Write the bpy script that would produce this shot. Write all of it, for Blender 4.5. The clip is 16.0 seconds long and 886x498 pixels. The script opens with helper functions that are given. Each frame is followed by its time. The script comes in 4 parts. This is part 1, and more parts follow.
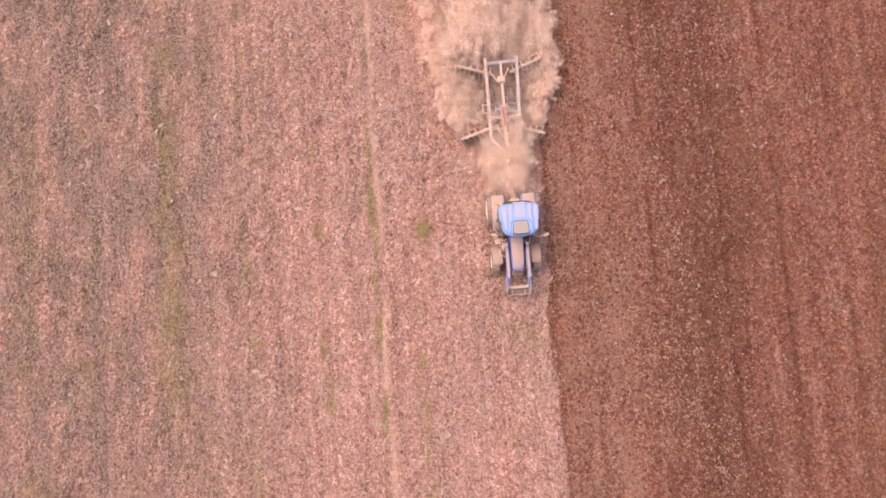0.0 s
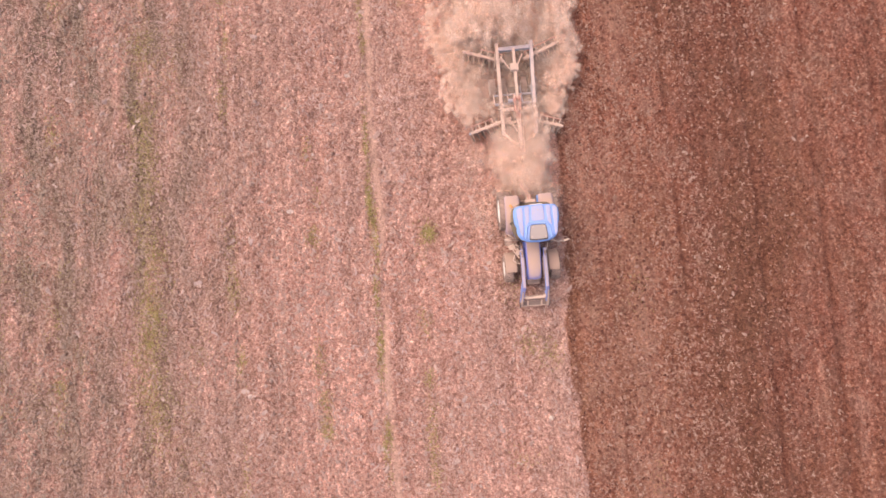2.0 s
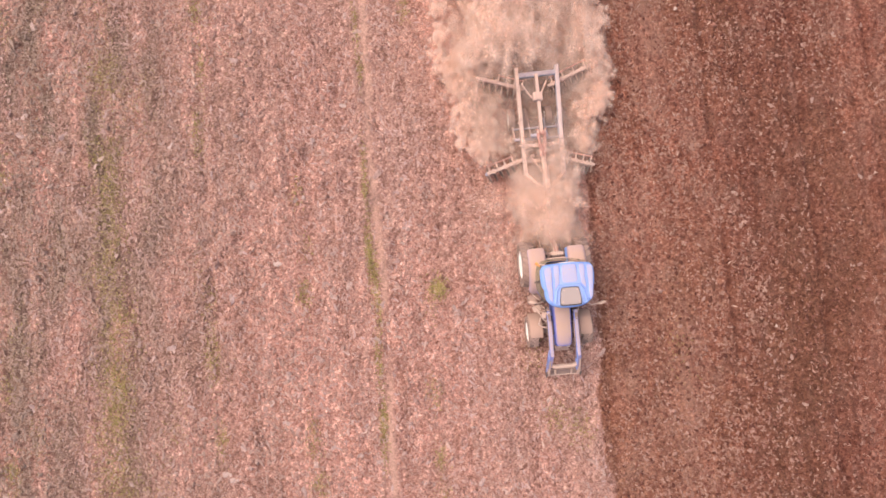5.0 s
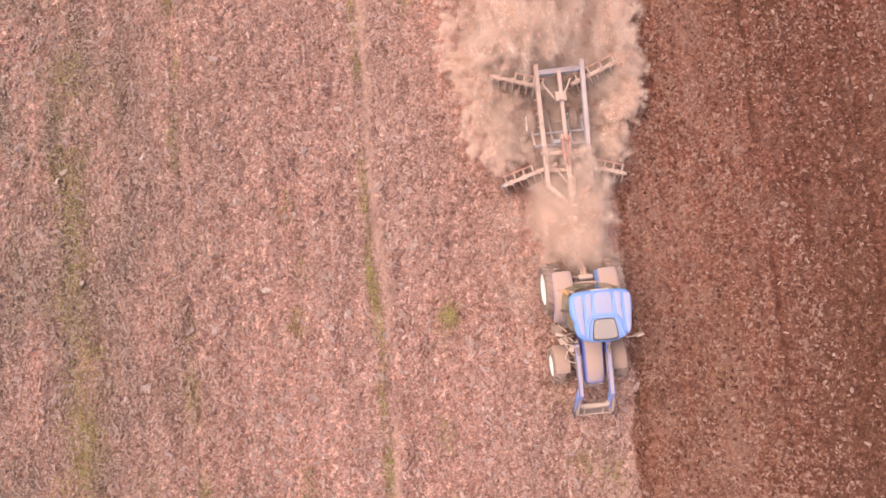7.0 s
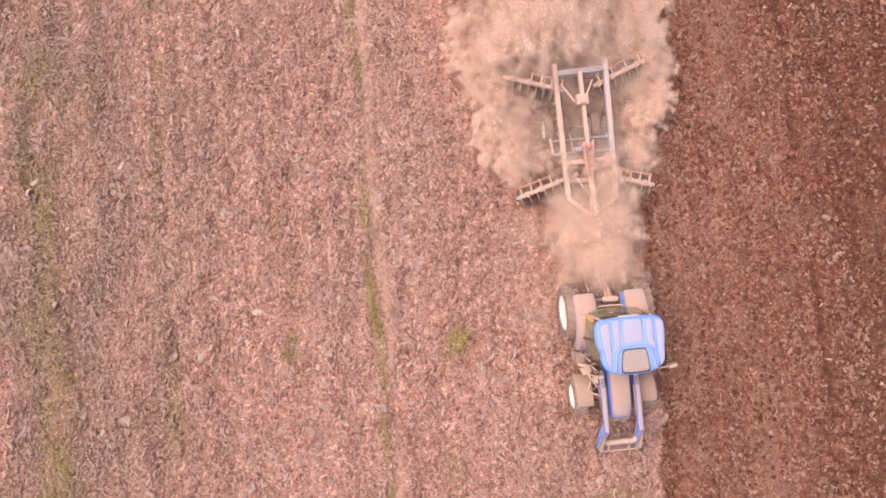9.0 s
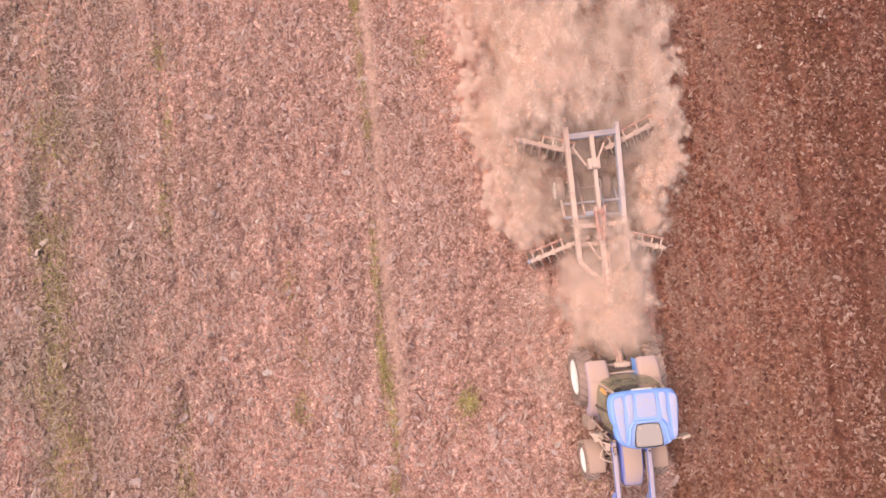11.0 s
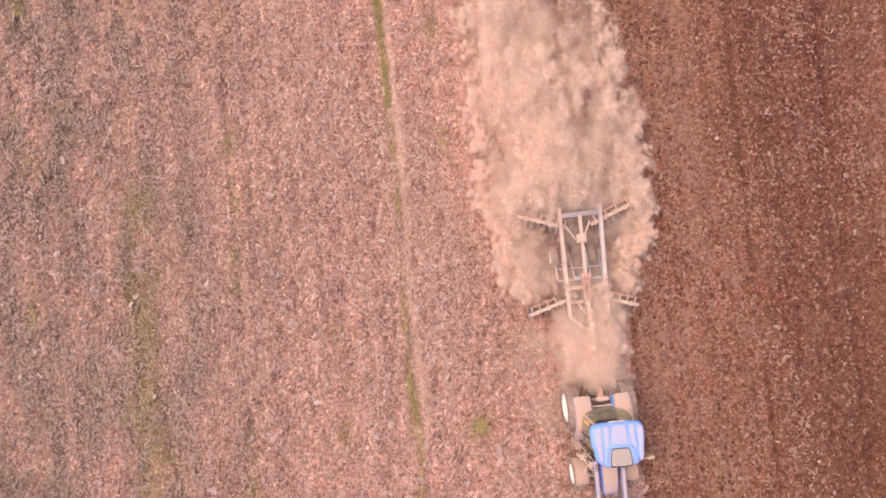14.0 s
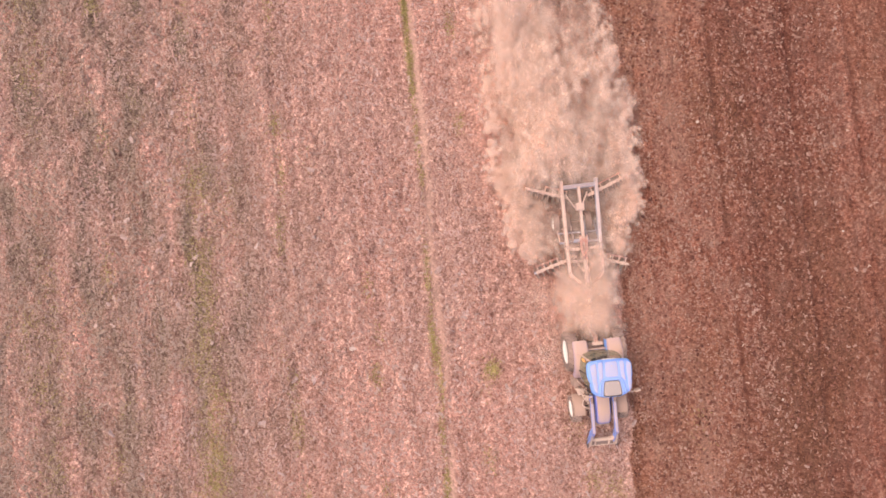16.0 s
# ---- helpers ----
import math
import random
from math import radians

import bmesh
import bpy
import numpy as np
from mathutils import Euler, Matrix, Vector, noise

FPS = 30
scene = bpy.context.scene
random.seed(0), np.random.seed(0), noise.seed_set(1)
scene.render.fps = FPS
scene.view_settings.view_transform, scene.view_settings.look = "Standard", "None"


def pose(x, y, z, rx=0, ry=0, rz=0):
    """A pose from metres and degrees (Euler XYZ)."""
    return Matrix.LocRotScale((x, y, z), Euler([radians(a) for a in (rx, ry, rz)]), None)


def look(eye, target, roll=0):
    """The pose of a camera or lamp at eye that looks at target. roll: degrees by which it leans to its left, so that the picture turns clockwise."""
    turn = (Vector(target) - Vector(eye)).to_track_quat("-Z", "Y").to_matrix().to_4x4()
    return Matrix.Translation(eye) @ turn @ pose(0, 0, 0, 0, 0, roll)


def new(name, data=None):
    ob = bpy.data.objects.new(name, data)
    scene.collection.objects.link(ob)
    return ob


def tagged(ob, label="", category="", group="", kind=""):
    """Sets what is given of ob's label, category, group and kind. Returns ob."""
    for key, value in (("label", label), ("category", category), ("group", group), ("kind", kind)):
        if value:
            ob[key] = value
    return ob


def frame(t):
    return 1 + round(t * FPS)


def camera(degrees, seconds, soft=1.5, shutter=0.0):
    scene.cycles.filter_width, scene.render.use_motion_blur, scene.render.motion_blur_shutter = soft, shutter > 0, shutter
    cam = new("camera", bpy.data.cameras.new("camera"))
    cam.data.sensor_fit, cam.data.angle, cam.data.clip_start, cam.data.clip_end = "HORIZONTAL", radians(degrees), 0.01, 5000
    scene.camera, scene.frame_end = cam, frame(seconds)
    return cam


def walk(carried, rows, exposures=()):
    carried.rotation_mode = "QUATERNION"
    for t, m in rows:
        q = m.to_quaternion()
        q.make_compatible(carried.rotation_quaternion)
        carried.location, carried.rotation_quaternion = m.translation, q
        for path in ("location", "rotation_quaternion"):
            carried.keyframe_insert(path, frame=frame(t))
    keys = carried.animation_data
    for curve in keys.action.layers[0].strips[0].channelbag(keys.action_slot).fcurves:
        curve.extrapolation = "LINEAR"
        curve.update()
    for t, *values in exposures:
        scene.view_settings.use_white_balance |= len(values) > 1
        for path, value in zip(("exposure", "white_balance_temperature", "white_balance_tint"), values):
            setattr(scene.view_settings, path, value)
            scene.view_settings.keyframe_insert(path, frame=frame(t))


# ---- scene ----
cam = camera(74.1, 16.0, soft=1.55)
# seconds, eye x y z, turn about x, y, z in degrees; the tractor stands at the origin and heads for -y
EXPO, KELVIN, TINT = 0.48, 7200, 17
PATH = [
    (0, -3.106, -3.944, 27.052, 4.831, 0.635, -4.123),
    (0.5, -3.177, -3.718, 26.312, 4.674, 0.634, -4.279),
    (1, -3.211, -3.478, 25.661, 4.543, 0.649, -4.412),
    (1.5, -3.294, -3.407, 25.084, 4.425, 0.675, -4.463),
    (2, -3.375, -3.233, 24.556, 4.320, 0.706, -4.444),
    (2.5, -3.438, -2.772, 24.040, 4.233, 0.729, -4.401),
    (3, -3.483, -2.469, 23.508, 4.154, 0.734, -4.356),
    (3.5, -3.557, -2.115, 22.945, 4.067, 0.720, -4.324),
    (6, -3.858, -0.113, 20.153, 3.718, 0.476, -5.246),
    (6.5, -3.973, -0.023, 19.474, 3.618, 0.458, -5.346),
    (7, -4.046, 0.333, 18.824, 3.564, 0.438, -5.470),
    (7.5, -4.047, 0.606, 18.205, 3.545, 0.423, -5.580),
    (8, -4.189, 0.530, 17.678, 3.543, 0.418, -5.601),
    (8.5, -4.253, 0.685, 17.351, 3.561, 0.415, -5.536),
    (9, -4.261, 0.983, 17.164, 3.581, 0.401, -5.472),
    (9.5, -4.337, 1.083, 17.014, 3.565, 0.377, -5.471),
    (10, -4.396, 1.474, 16.959, 3.496, 0.354, -5.483),
    (12.5, -4.463, 4.638, 18.816, 3.090, 0.199, -5.449),
    (13, -4.575, 4.824, 19.630, 2.920, 0.163, -5.424),
    (13.5, -4.715, 4.904, 20.527, 2.780, 0.124, -5.388),
    (14, -4.909, 4.877, 21.447, 2.666, 0.080, -5.362),
    (14.5, -5.131, 4.659, 22.349, 2.546, 0.031, -5.359),
    (15, -5.362, 4.360, 23.205, 2.399, -0.017, -5.371),
    (15.5, -5.600, 3.980, 24.014, 2.236, -0.045, -5.359),
    (16, -5.798, 3.684, 24.800, 2.093, -0.022, -5.238),
]
walk(cam, [(t, pose(x, y, z, rx, ry, rz)) for t, x, y, z, rx, ry, rz in PATH],
     exposures=[(0.0, EXPO, KELVIN, TINT), (16.0, EXPO, KELVIN, TINT)])

# ---- light: hazy daylight, soft low sun from the side of the unworked land ----
SUN_ELEVATION, SUN_BEARING = 62.0, 298.0
world = bpy.data.worlds.new("hazy_sky")
scene.world = world
world.use_nodes = True
wn = world.node_tree
sky = wn.nodes.new("ShaderNodeTexSky")
sky.sky_type, sky.sun_disc = "NISHITA", False
sky.sun_elevation, sky.sun_rotation = radians(SUN_ELEVATION), radians(SUN_BEARING)
sky.air_density, sky.dust_density = 1.0, 5.0
wn.nodes["Background"].inputs["Strength"].default_value = 0.15
wn.links.new(sky.outputs["Color"], wn.nodes["Background"].inputs["Color"])
sun = new("sun", bpy.data.lights.new("sun", "SUN"))
sun.data.energy, sun.data.angle, sun.data.color = 0.9, radians(50), (1.0, 0.93, 0.86)
sb, se = radians(SUN_BEARING), radians(SUN_ELEVATION)
sun.matrix_world = look((math.sin(sb) * math.cos(se) * 60, math.cos(sb) * math.cos(se) * 60, math.sin(se) * 60), (0, 0, 0))


# ---- materials ----
def material(name):
    m = bpy.data.materials.new(name)
    m.use_nodes = True
    return m, m.node_tree.nodes, m.node_tree.links, m.node_tree.nodes["Principled BSDF"]


def noise_node(nodes, links, scale, detail=4.0, stretch=(1, 1, 1), rough=0.6, coord="Object"):
    tc = nodes.new("ShaderNodeTexCoord")
    mp = nodes.new("ShaderNodeMapping")
    mp.inputs["Scale"].default_value = stretch
    links.new(tc.outputs[coord], mp.inputs["Vector"])
    n = nodes.new("ShaderNodeTexNoise")
    n.inputs["Scale"].default_value, n.inputs["Detail"].default_value, n.inputs["Roughness"].default_value = scale, detail, rough
    links.new(mp.outputs["Vector"], n.inputs["Vector"])
    return n.outputs["Fac"]


def ramp(nodes, links, fac, stops):
    r = nodes.new("ShaderNodeValToRGB")
    r.color_ramp.elements[0].position, r.color_ramp.elements[0].color = stops[0][0], (*stops[0][1], 1)
    r.color_ramp.elements[1].position, r.color_ramp.elements[1].color = stops[-1][0], (*stops[-1][1], 1)
    for p, c in stops[1:-1]:
        r.color_ramp.elements.new(p).color = (*c, 1)
    links.new(fac, r.inputs["Fac"])
    return r.outputs["Color"]


def mix(nodes, links, fac, a, b, blend="MIX"):
    m = nodes.new("ShaderNodeMix")
    m.data_type, m.blend_type = "RGBA", blend
    for socket, v in ((m.inputs["Factor"], fac), (m.inputs["A"], a), (m.inputs["B"], b)):
        if isinstance(v, (int, float)):
            socket.default_value = v
        elif isinstance(v, tuple):
            socket.default_value = (*v, 1)
        else:
            links.new(v, socket)
    return m.outputs["Result"]


def math_node(nodes, links, op, a, b):
    m = nodes.new("ShaderNodeMath")
    m.operation = op
    for socket, v in zip(m.inputs, (a, b)):
        if isinstance(v, (int, float)):
            socket.default_value = v
        else:
            links.new(v, socket)
    return m.outputs["Value"]


def bumped(nodes, links, bsdf, height, strength, distance):
    b = nodes.new("ShaderNodeBump")
    b.inputs["Strength"].default_value, b.inputs["Distance"].default_value = strength, distance
    links.new(height, b.inputs["Height"])
    links.new(b.outputs["Normal"], bsdf.inputs["Normal"])


DUST = (0.50, 0.33, 0.268)


def dusty(name, colour, rough=0.45, cover=0.75, metal=0.0, dust=DUST, start=0.35, floor=0.55):
    """Paint, rubber or metal on whose upward faces dust has settled."""
    m, nodes, links, bsdf = material(name)
    g = nodes.new("ShaderNodeNewGeometry")
    sep = nodes.new("ShaderNodeSeparateXYZ")
    links.new(g.outputs["Normal"], sep.inputs["Vector"])
    up = nodes.new("ShaderNodeMapRange")
    up.inputs["From Min"].default_value, up.inputs["From Max"].default_value = start, 0.98
    links.new(sep.outputs["Z"], up.inputs["Value"])
    patch = nodes.new("ShaderNodeMapRange")
    patch.inputs["From Min"].default_value, patch.inputs["From Max"].default_value = 0.2, 0.62
    patch.inputs["To Min"].default_value = floor
    links.new(noise_node(nodes, links, 3.0, 6.0), patch.inputs["Value"])
    fac = math_node(nodes, links, "MULTIPLY", up.outputs["Result"], patch.outputs["Result"])
    fac = math_node(nodes, links, "MULTIPLY", fac, cover)
    film = math_node(nodes, links, "MULTIPLY", noise_node(nodes, links, 9.0, 5.0), 0.22)
    fac = math_node(nodes, links, "MAXIMUM", fac, film)
    links.new(mix(nodes, links, fac, colour, dust), bsdf.inputs["Base Color"])
    r = nodes.new("ShaderNodeMapRange")
    r.inputs["To Min"].default_value, r.inputs["To Max"].default_value = rough, 0.9
    links.new(fac, r.inputs["Value"])
    links.new(r.outputs["Result"], bsdf.inputs["Roughness"])
    bsdf.inputs["Metallic"].default_value = metal
    bumped(nodes, links, bsdf, noise_node(nodes, links, 40.0, 3.0), 0.15, 0.004)
    return m


BLUE = dusty("blue_paint", (0.16, 0.39, 0.90), 0.4, 0.55, dust=(0.46, 0.47, 0.62))
ARM_PAINT = dusty("loader_paint_under_dust", (0.14, 0.26, 0.80), 0.5, 0.9, dust=(0.58, 0.43, 0.39), start=0.2, floor=0.75)
ROOF_DUST = dusty("blue_roof_under_dust", (0.17, 0.36, 0.90), 0.5, 0.85, dust=(0.53, 0.455, 0.50), start=0.7, floor=0.65)
KNEE = dusty("loader_knee_paint", (0.20, 0.34, 0.82), 0.45, 0.7, dust=(0.56, 0.47, 0.52), start=-0.2)
BLUE_BODY = dusty("blue_dusty_body", (0.07, 0.19, 0.75), 0.4, 1.0, dust=(0.53, 0.355, 0.285), start=0.1, floor=0.92)
FENDER = dusty("fender_under_dust", (0.10, 0.22, 0.70), 0.5, 1.0, dust=(0.56, 0.365, 0.285), start=-2.5, floor=0.93)
MUDGUARD = dusty("mudguard_plastic", (0.34, 0.23, 0.18), 0.7, 0.95, dust=(0.50, 0.325, 0.255), start=-0.3, floor=0.8)
HATCH = dusty("hatch_grey", (0.40, 0.34, 0.32), 0.6, 0.7, dust=(0.43, 0.34, 0.31))
WHITE_RIM = dusty("white_rim_paint", (0.88, 0.86, 0.82), 0.35, 0.5)
RUBBER = dusty("tyre_rubber", (0.09, 0.075, 0.07), 0.85, 0.85, start=-1.3, floor=0.45)
STEEL = dusty("harrow_paint", (0.48, 0.35, 0.31), 0.55, 0.9, dust=(0.68, 0.47, 0.38))
BLUEGREY = dusty("bluegrey_steel", (0.26, 0.36, 0.52), 0.5, 0.7)
WORN_BLUE = dusty("worn_blue_beam", (0.42, 0.42, 0.50), 0.5, 0.85, dust=(0.64, 0.46, 0.39), floor=0.72)
RED = dusty("red_paint", (0.55, 0.15, 0.12), 0.45, 0.78, start=-0.4, floor=0.7)
DISC = dusty("disc_steel", (0.34, 0.27, 0.24), 0.4, 0.5, metal=0.7)
DARK = dusty("dark_iron", (0.07, 0.06, 0.06), 0.6, 0.85)
PALE = dusty("pale_plastic", (0.58, 0.42, 0.34), 0.5, 0.8, dust=(0.64, 0.45, 0.36))
ORANGE = dusty("orange_lens", (0.85, 0.36, 0.08), 0.3, 0.4)
SEAL = dusty("rubber_seal", (0.03, 0.03, 0.035), 0.8, 0.12)
SEATCLOTH = dusty("seat_cloth", (0.04, 0.045, 0.06), 0.9, 0.25)


def glass_material():
    m, nodes, links, bsdf = material("dusty_green_glass")
    bsdf.inputs["Base Color"].default_value = (0.55, 0.66, 0.52, 1)
    bsdf.inputs["Transmission Weight"].default_value = 1.0
    bsdf.inputs["Roughness"].default_value = 0.08
    bsdf.inputs["IOR"].default_value = 1.1
    film = nodes.new("ShaderNodeBsdfDiffuse")
    film.inputs["Color"].default_value = (0.50, 0.42, 0.30, 1)
    both = nodes.new("ShaderNodeMixShader")
    f = math_node(nodes, links, "MULTIPLY", noise_node(nodes, links, 2.5, 4.0), 0.75)
    links.new(f, both.inputs["Fac"])
    links.new(bsdf.outputs["BSDF"], both.inputs[1])
    links.new(film.outputs["BSDF"], both.inputs[2])
    links.new(both.outputs["Shader"], nodes["Material Output"].inputs["Surface"])
    return m


GLASS = glass_material()


def soil_material():
    m, nodes, links, bsdf = material("field_soil")
    wk = nodes.new("ShaderNodeAttribute")
    wk.attribute_name = "worked"
    ln = nodes.new("ShaderNodeAttribute")
    ln.attribute_name = "lane"
    fine = noise_node(nodes, links, 7.0, 8.0, rough=0.72)
    rows = noise_node(nodes, links, 1.4, 4.0, stretch=(1.0, 0.035, 1.0), rough=0.65)
    big = noise_node(nodes, links, 0.16, 4.0, stretch=(1.0, 0.5, 1.0))
    crumbs = noise_node(nodes, links, 26.0, 4.0, rough=0.7)
    tc = nodes.new("ShaderNodeTexCoord")
    warp = nodes.new("ShaderNodeTexNoise")
    warp.inputs["Scale"].default_value, warp.inputs["Detail"].default_value = 6.0, 3.0
    links.new(tc.outputs["Object"], warp.inputs["Vector"])
    shift = nodes.new("ShaderNodeVectorMath")
    shift.operation = "MULTIPLY_ADD"
    shift.inputs[1].default_value = (0.12, 0.12, 0.0)
    links.new(warp.outputs["Color"], shift.inputs[0])
    links.new(tc.outputs["Object"], shift.inputs[2])
    cells = nodes.new("ShaderNodeTexVoronoi")
    cells.inputs["Scale"].default_value = 7.5
    links.new(shift.outputs["Vector"], cells.inputs["Vector"])
    lump = nodes.new("ShaderNodeSeparateColor")
    links.new(cells.outputs["Color"], lump.inputs["Color"])
    dry = ramp(nodes, links, fine, [(0.36, (0.46, 0.235, 0.188)), (0.46, (0.65, 0.348, 0.283)), (0.62, (0.78, 0.465, 0.385))])
    stripe = mix(nodes, links, 1.0, ramp(nodes, links, rows, [(0.38, (0.87, 0.82, 0.80)), (0.62, (1.10, 1.11, 1.10))]), ramp(nodes, links, noise_node(nodes, links, 5.0, 2.0, stretch=(1.0, 0.02, 1.0)), [(0.36, (0.89, 0.89, 0.89)), (0.64, (1.08, 1.08, 1.08))]), "MULTIPLY")
    mottle = ramp(nodes, links, noise_node(nodes, links, 1.7, 3.0, stretch=(1.0, 0.7, 1.0), rough=0.6), [(0.36, (0.90, 0.89, 0.88)), (0.64, (1.08, 1.08, 1.08))])
    stripe = mix(nodes, links, 1.0, stripe, mottle, "MULTIPLY")
    dry = mix(nodes, links, 1.0, dry, stripe, "MULTIPLY")
    dry = mix(nodes, links, ramp(nodes, links, big, [(0.40, (0, 0, 0)), (0.68, (0.55, 0.55, 0.55))]), dry, (0.36, 0.245, 0.20))
    # grey-green stubble, darkened further to carry lens falloff at the left border
    far = nodes.new("ShaderNodeAttribute")
    far.attribute_name = "stubble"
    grey = ramp(nodes, links, noise_node(nodes, links, 0.9, 5.0, stretch=(1.0, 0.3, 1.0)), [(0.36, (0, 0, 0)), (0.60, (1, 1, 1))])
    dry = mix(nodes, links, math_node(nodes, links, "MULTIPLY", grey, far.outputs["Fac"]), dry, (0.285, 0.195, 0.15))
    moist = ramp(nodes, links, fine, [(0.36, (0.185, 0.066, 0.047)), (0.48, (0.35, 0.138, 0.094)), (0.64, (0.53, 0.268, 0.20))])
    blotch = ramp(nodes, links, noise_node(nodes, links, 1.5, 6.0, stretch=(1.0, 0.55, 1.0), rough=0.7), [(0.46, (0, 0, 0)), (0.66, (0.75, 0.75, 0.75))])
    moist = mix(nodes, links, blotch, moist, (0.40, 0.225, 0.175))
    moist = mix(nodes, links, 1.0, moist, stripe, "MULTIPLY")
    moist = mix(nodes, links, ramp(nodes, links, big, [(0.42, (0, 0, 0)), (0.66, (0.5, 0.5, 0.5))]), moist, (0.25, 0.125, 0.07))
    ragged = math_node(nodes, links, "ADD", wk.outputs["Fac"], math_node(nodes, links, "MULTIPLY", math_node(nodes, links, "SUBTRACT", fine, 0.5), 1.6))
    step = nodes.new("ShaderNodeMapRange")
    step.inputs["From Min"].default_value, step.inputs["From Max"].default_value = 0.35, 0.65
    links.new(ragged, step.inputs["Value"])
    # somewhat darker soil to the right, mostly lens vignette painted into the colour
    falloff = nodes.new("ShaderNodeAttribute")
    falloff.attribute_name = "right_falloff"
    moist = mix(nodes, links, falloff.outputs["Fac"], moist, mix(nodes, links, 1.0, moist, (0.73, 0.70, 0.70), "MULTIPLY"))
    # darker red along the grooves of the worked land
    furrow = nodes.new("ShaderNodeAttribute")
    furrow.attribute_name = "furrow_line"
    moist = mix(nodes, links, math_node(nodes, links, "MULTIPLY", furrow.outputs["Fac"], 0.55), moist, (0.15, 0.05, 0.034))
    col = mix(nodes, links, step.outputs["Result"], dry, moist)
    tone = ramp(nodes, links, lump.outputs["Red"], [(0.0, (0.66, 0.58, 0.56)), (0.35, (0.94, 0.90, 0.89)), (0.8, (1.12, 1.12, 1.12)), (1.0, (1.40, 1.5, 1.5))])
    calm = math_node(nodes, links, "SUBTRACT", 0.85, math_node(nodes, links, "MULTIPLY", step.outputs["Result"], 0.15))
    col = mix(nodes, links, calm, col, tone, "MULTIPLY")
    grit = nodes.new("ShaderNodeTexVoronoi")
    grit.inputs["Scale"].default_value = 21.0
    links.new(shift.outputs["Vector"], grit.inputs["Vector"])
    speck = nodes.new("ShaderNodeSeparateColor")
    links.new(grit.outputs["Color"], speck.inputs["Color"])
    col = mix(nodes, links, calm, col, ramp(nodes, links, speck.outputs["Red"], [(0.0, (0.62, 0.56, 0.54)), (0.5, (0.97, 0.95, 0.95)), (0.85, (1.15, 1.15, 1.15)), (1.0, (1.5, 1.6, 1.6))]), "MULTIPLY")
    lane = math_node(nodes, links, "MULTIPLY", ln.outputs["Fac"], math_node(nodes, links, "ADD", 0.25, rows))
    col = mix(nodes, links, lane, col, (0.74, 0.46, 0.36))
    col = mix(nodes, links, 0.5, col, ramp(nodes, links, crumbs, [(0.3, (0.35, 0.35, 0.35)), (0.7, (1.0, 1.0, 1.0))]), "MULTIPLY")
    links.new(col, bsdf.inputs["Base Color"])
    bsdf.inputs["Roughness"].default_value = 0.95
    bsdf.inputs["Specular IOR Level"].default_value = 0.15
    h = math_node(nodes, links, "ADD", fine, math_node(nodes, links, "MULTIPLY", crumbs, 0.4))
    h = math_node(nodes, links, "SUBTRACT", h, math_node(nodes, links, "MULTIPLY", cells.outputs["Distance"], 0.7))
    bumped(nodes, links, bsdf, h, 1.0, 0.09)
    return m


SOIL = soil_material()


def scatter_material(name, stops, rough=0.9, weather_falloff=None, grey=(0.385, 0.278, 0.222)):
    """Colour that differs from piece to piece of a joined mesh; between two bounds in x patches turn older and greyer,
    and lens falloff towards the borders is painted in.
    """
    m, nodes, links, bsdf = material(name)
    g = nodes.new("ShaderNodeNewGeometry")
    col = ramp(nodes, links, g.outputs["Random Per Island"], stops)
    grain = ramp(nodes, links, noise_node(nodes, links, 22.0, 4.0), [(0.3, (0.70, 0.68, 0.67)), (0.7, (1.0, 1.0, 1.0))])
    mottle = ramp(nodes, links, noise_node(nodes, links, 1.7, 3.0, stretch=(1.0, 0.7, 1.0), rough=0.6), [(0.36, (0.90, 0.89, 0.88)), (0.64, (1.08, 1.08, 1.08))])
    col = mix(nodes, links, 1.0, col, mottle, "MULTIPLY")
    if weather_falloff:
        tc = nodes.new("ShaderNodeTexCoord")
        xyz = nodes.new("ShaderNodeSeparateXYZ")
        links.new(tc.outputs["Object"], xyz.inputs["Vector"])
        fade = nodes.new("ShaderNodeMapRange")
        fade.inputs["From Min"].default_value, fade.inputs["From Max"].default_value = weather_falloff
        fade.inputs["To Min"].default_value, fade.inputs["To Max"].default_value = 0.22, 1.0
        links.new(xyz.outputs["X"], fade.inputs["Value"])
        patch = ramp(nodes, links, noise_node(nodes, links, 0.45, 5.0, stretch=(1.0, 0.45, 1.0), rough=0.65), [(0.32, (0.1, 0.1, 0.1)), (0.58, (0.95, 0.95, 0.95))])
        col = mix(nodes, links, math_node(nodes, links, "MULTIPLY", fade.outputs["Result"], patch), col, grey)
    links.new(mix(nodes, links, 1.0, col, grain, "MULTIPLY"), bsdf.inputs["Base Color"])
    bsdf.inputs["Roughness"].default_value = rough
    bsdf.inputs["Specular IOR Level"].default_value = 0.2
    return m


CLOD_DRY = scatter_material("dry_clods", [(0.0, (0.49, 0.265, 0.215)), (0.5, (0.60, 0.335, 0.275)), (0.88, (0.66, 0.405, 0.34)), (1.0, (0.56, 0.41, 0.38))], weather_falloff=(-7.0, -19.0))
# moist clods darken from x 5.5 to 14: painted lens falloff
CLOD_MOIST = scatter_material("moist_clods", [(0.0, (0.13, 0.046, 0.034)), (0.4, (0.27, 0.108, 0.077)), (0.8, (0.46, 0.235, 0.178)), (1.0, (0.62, 0.41, 0.335))], weather_falloff=(5.5, 14.0), grey=(0.21, 0.085, 0.06))
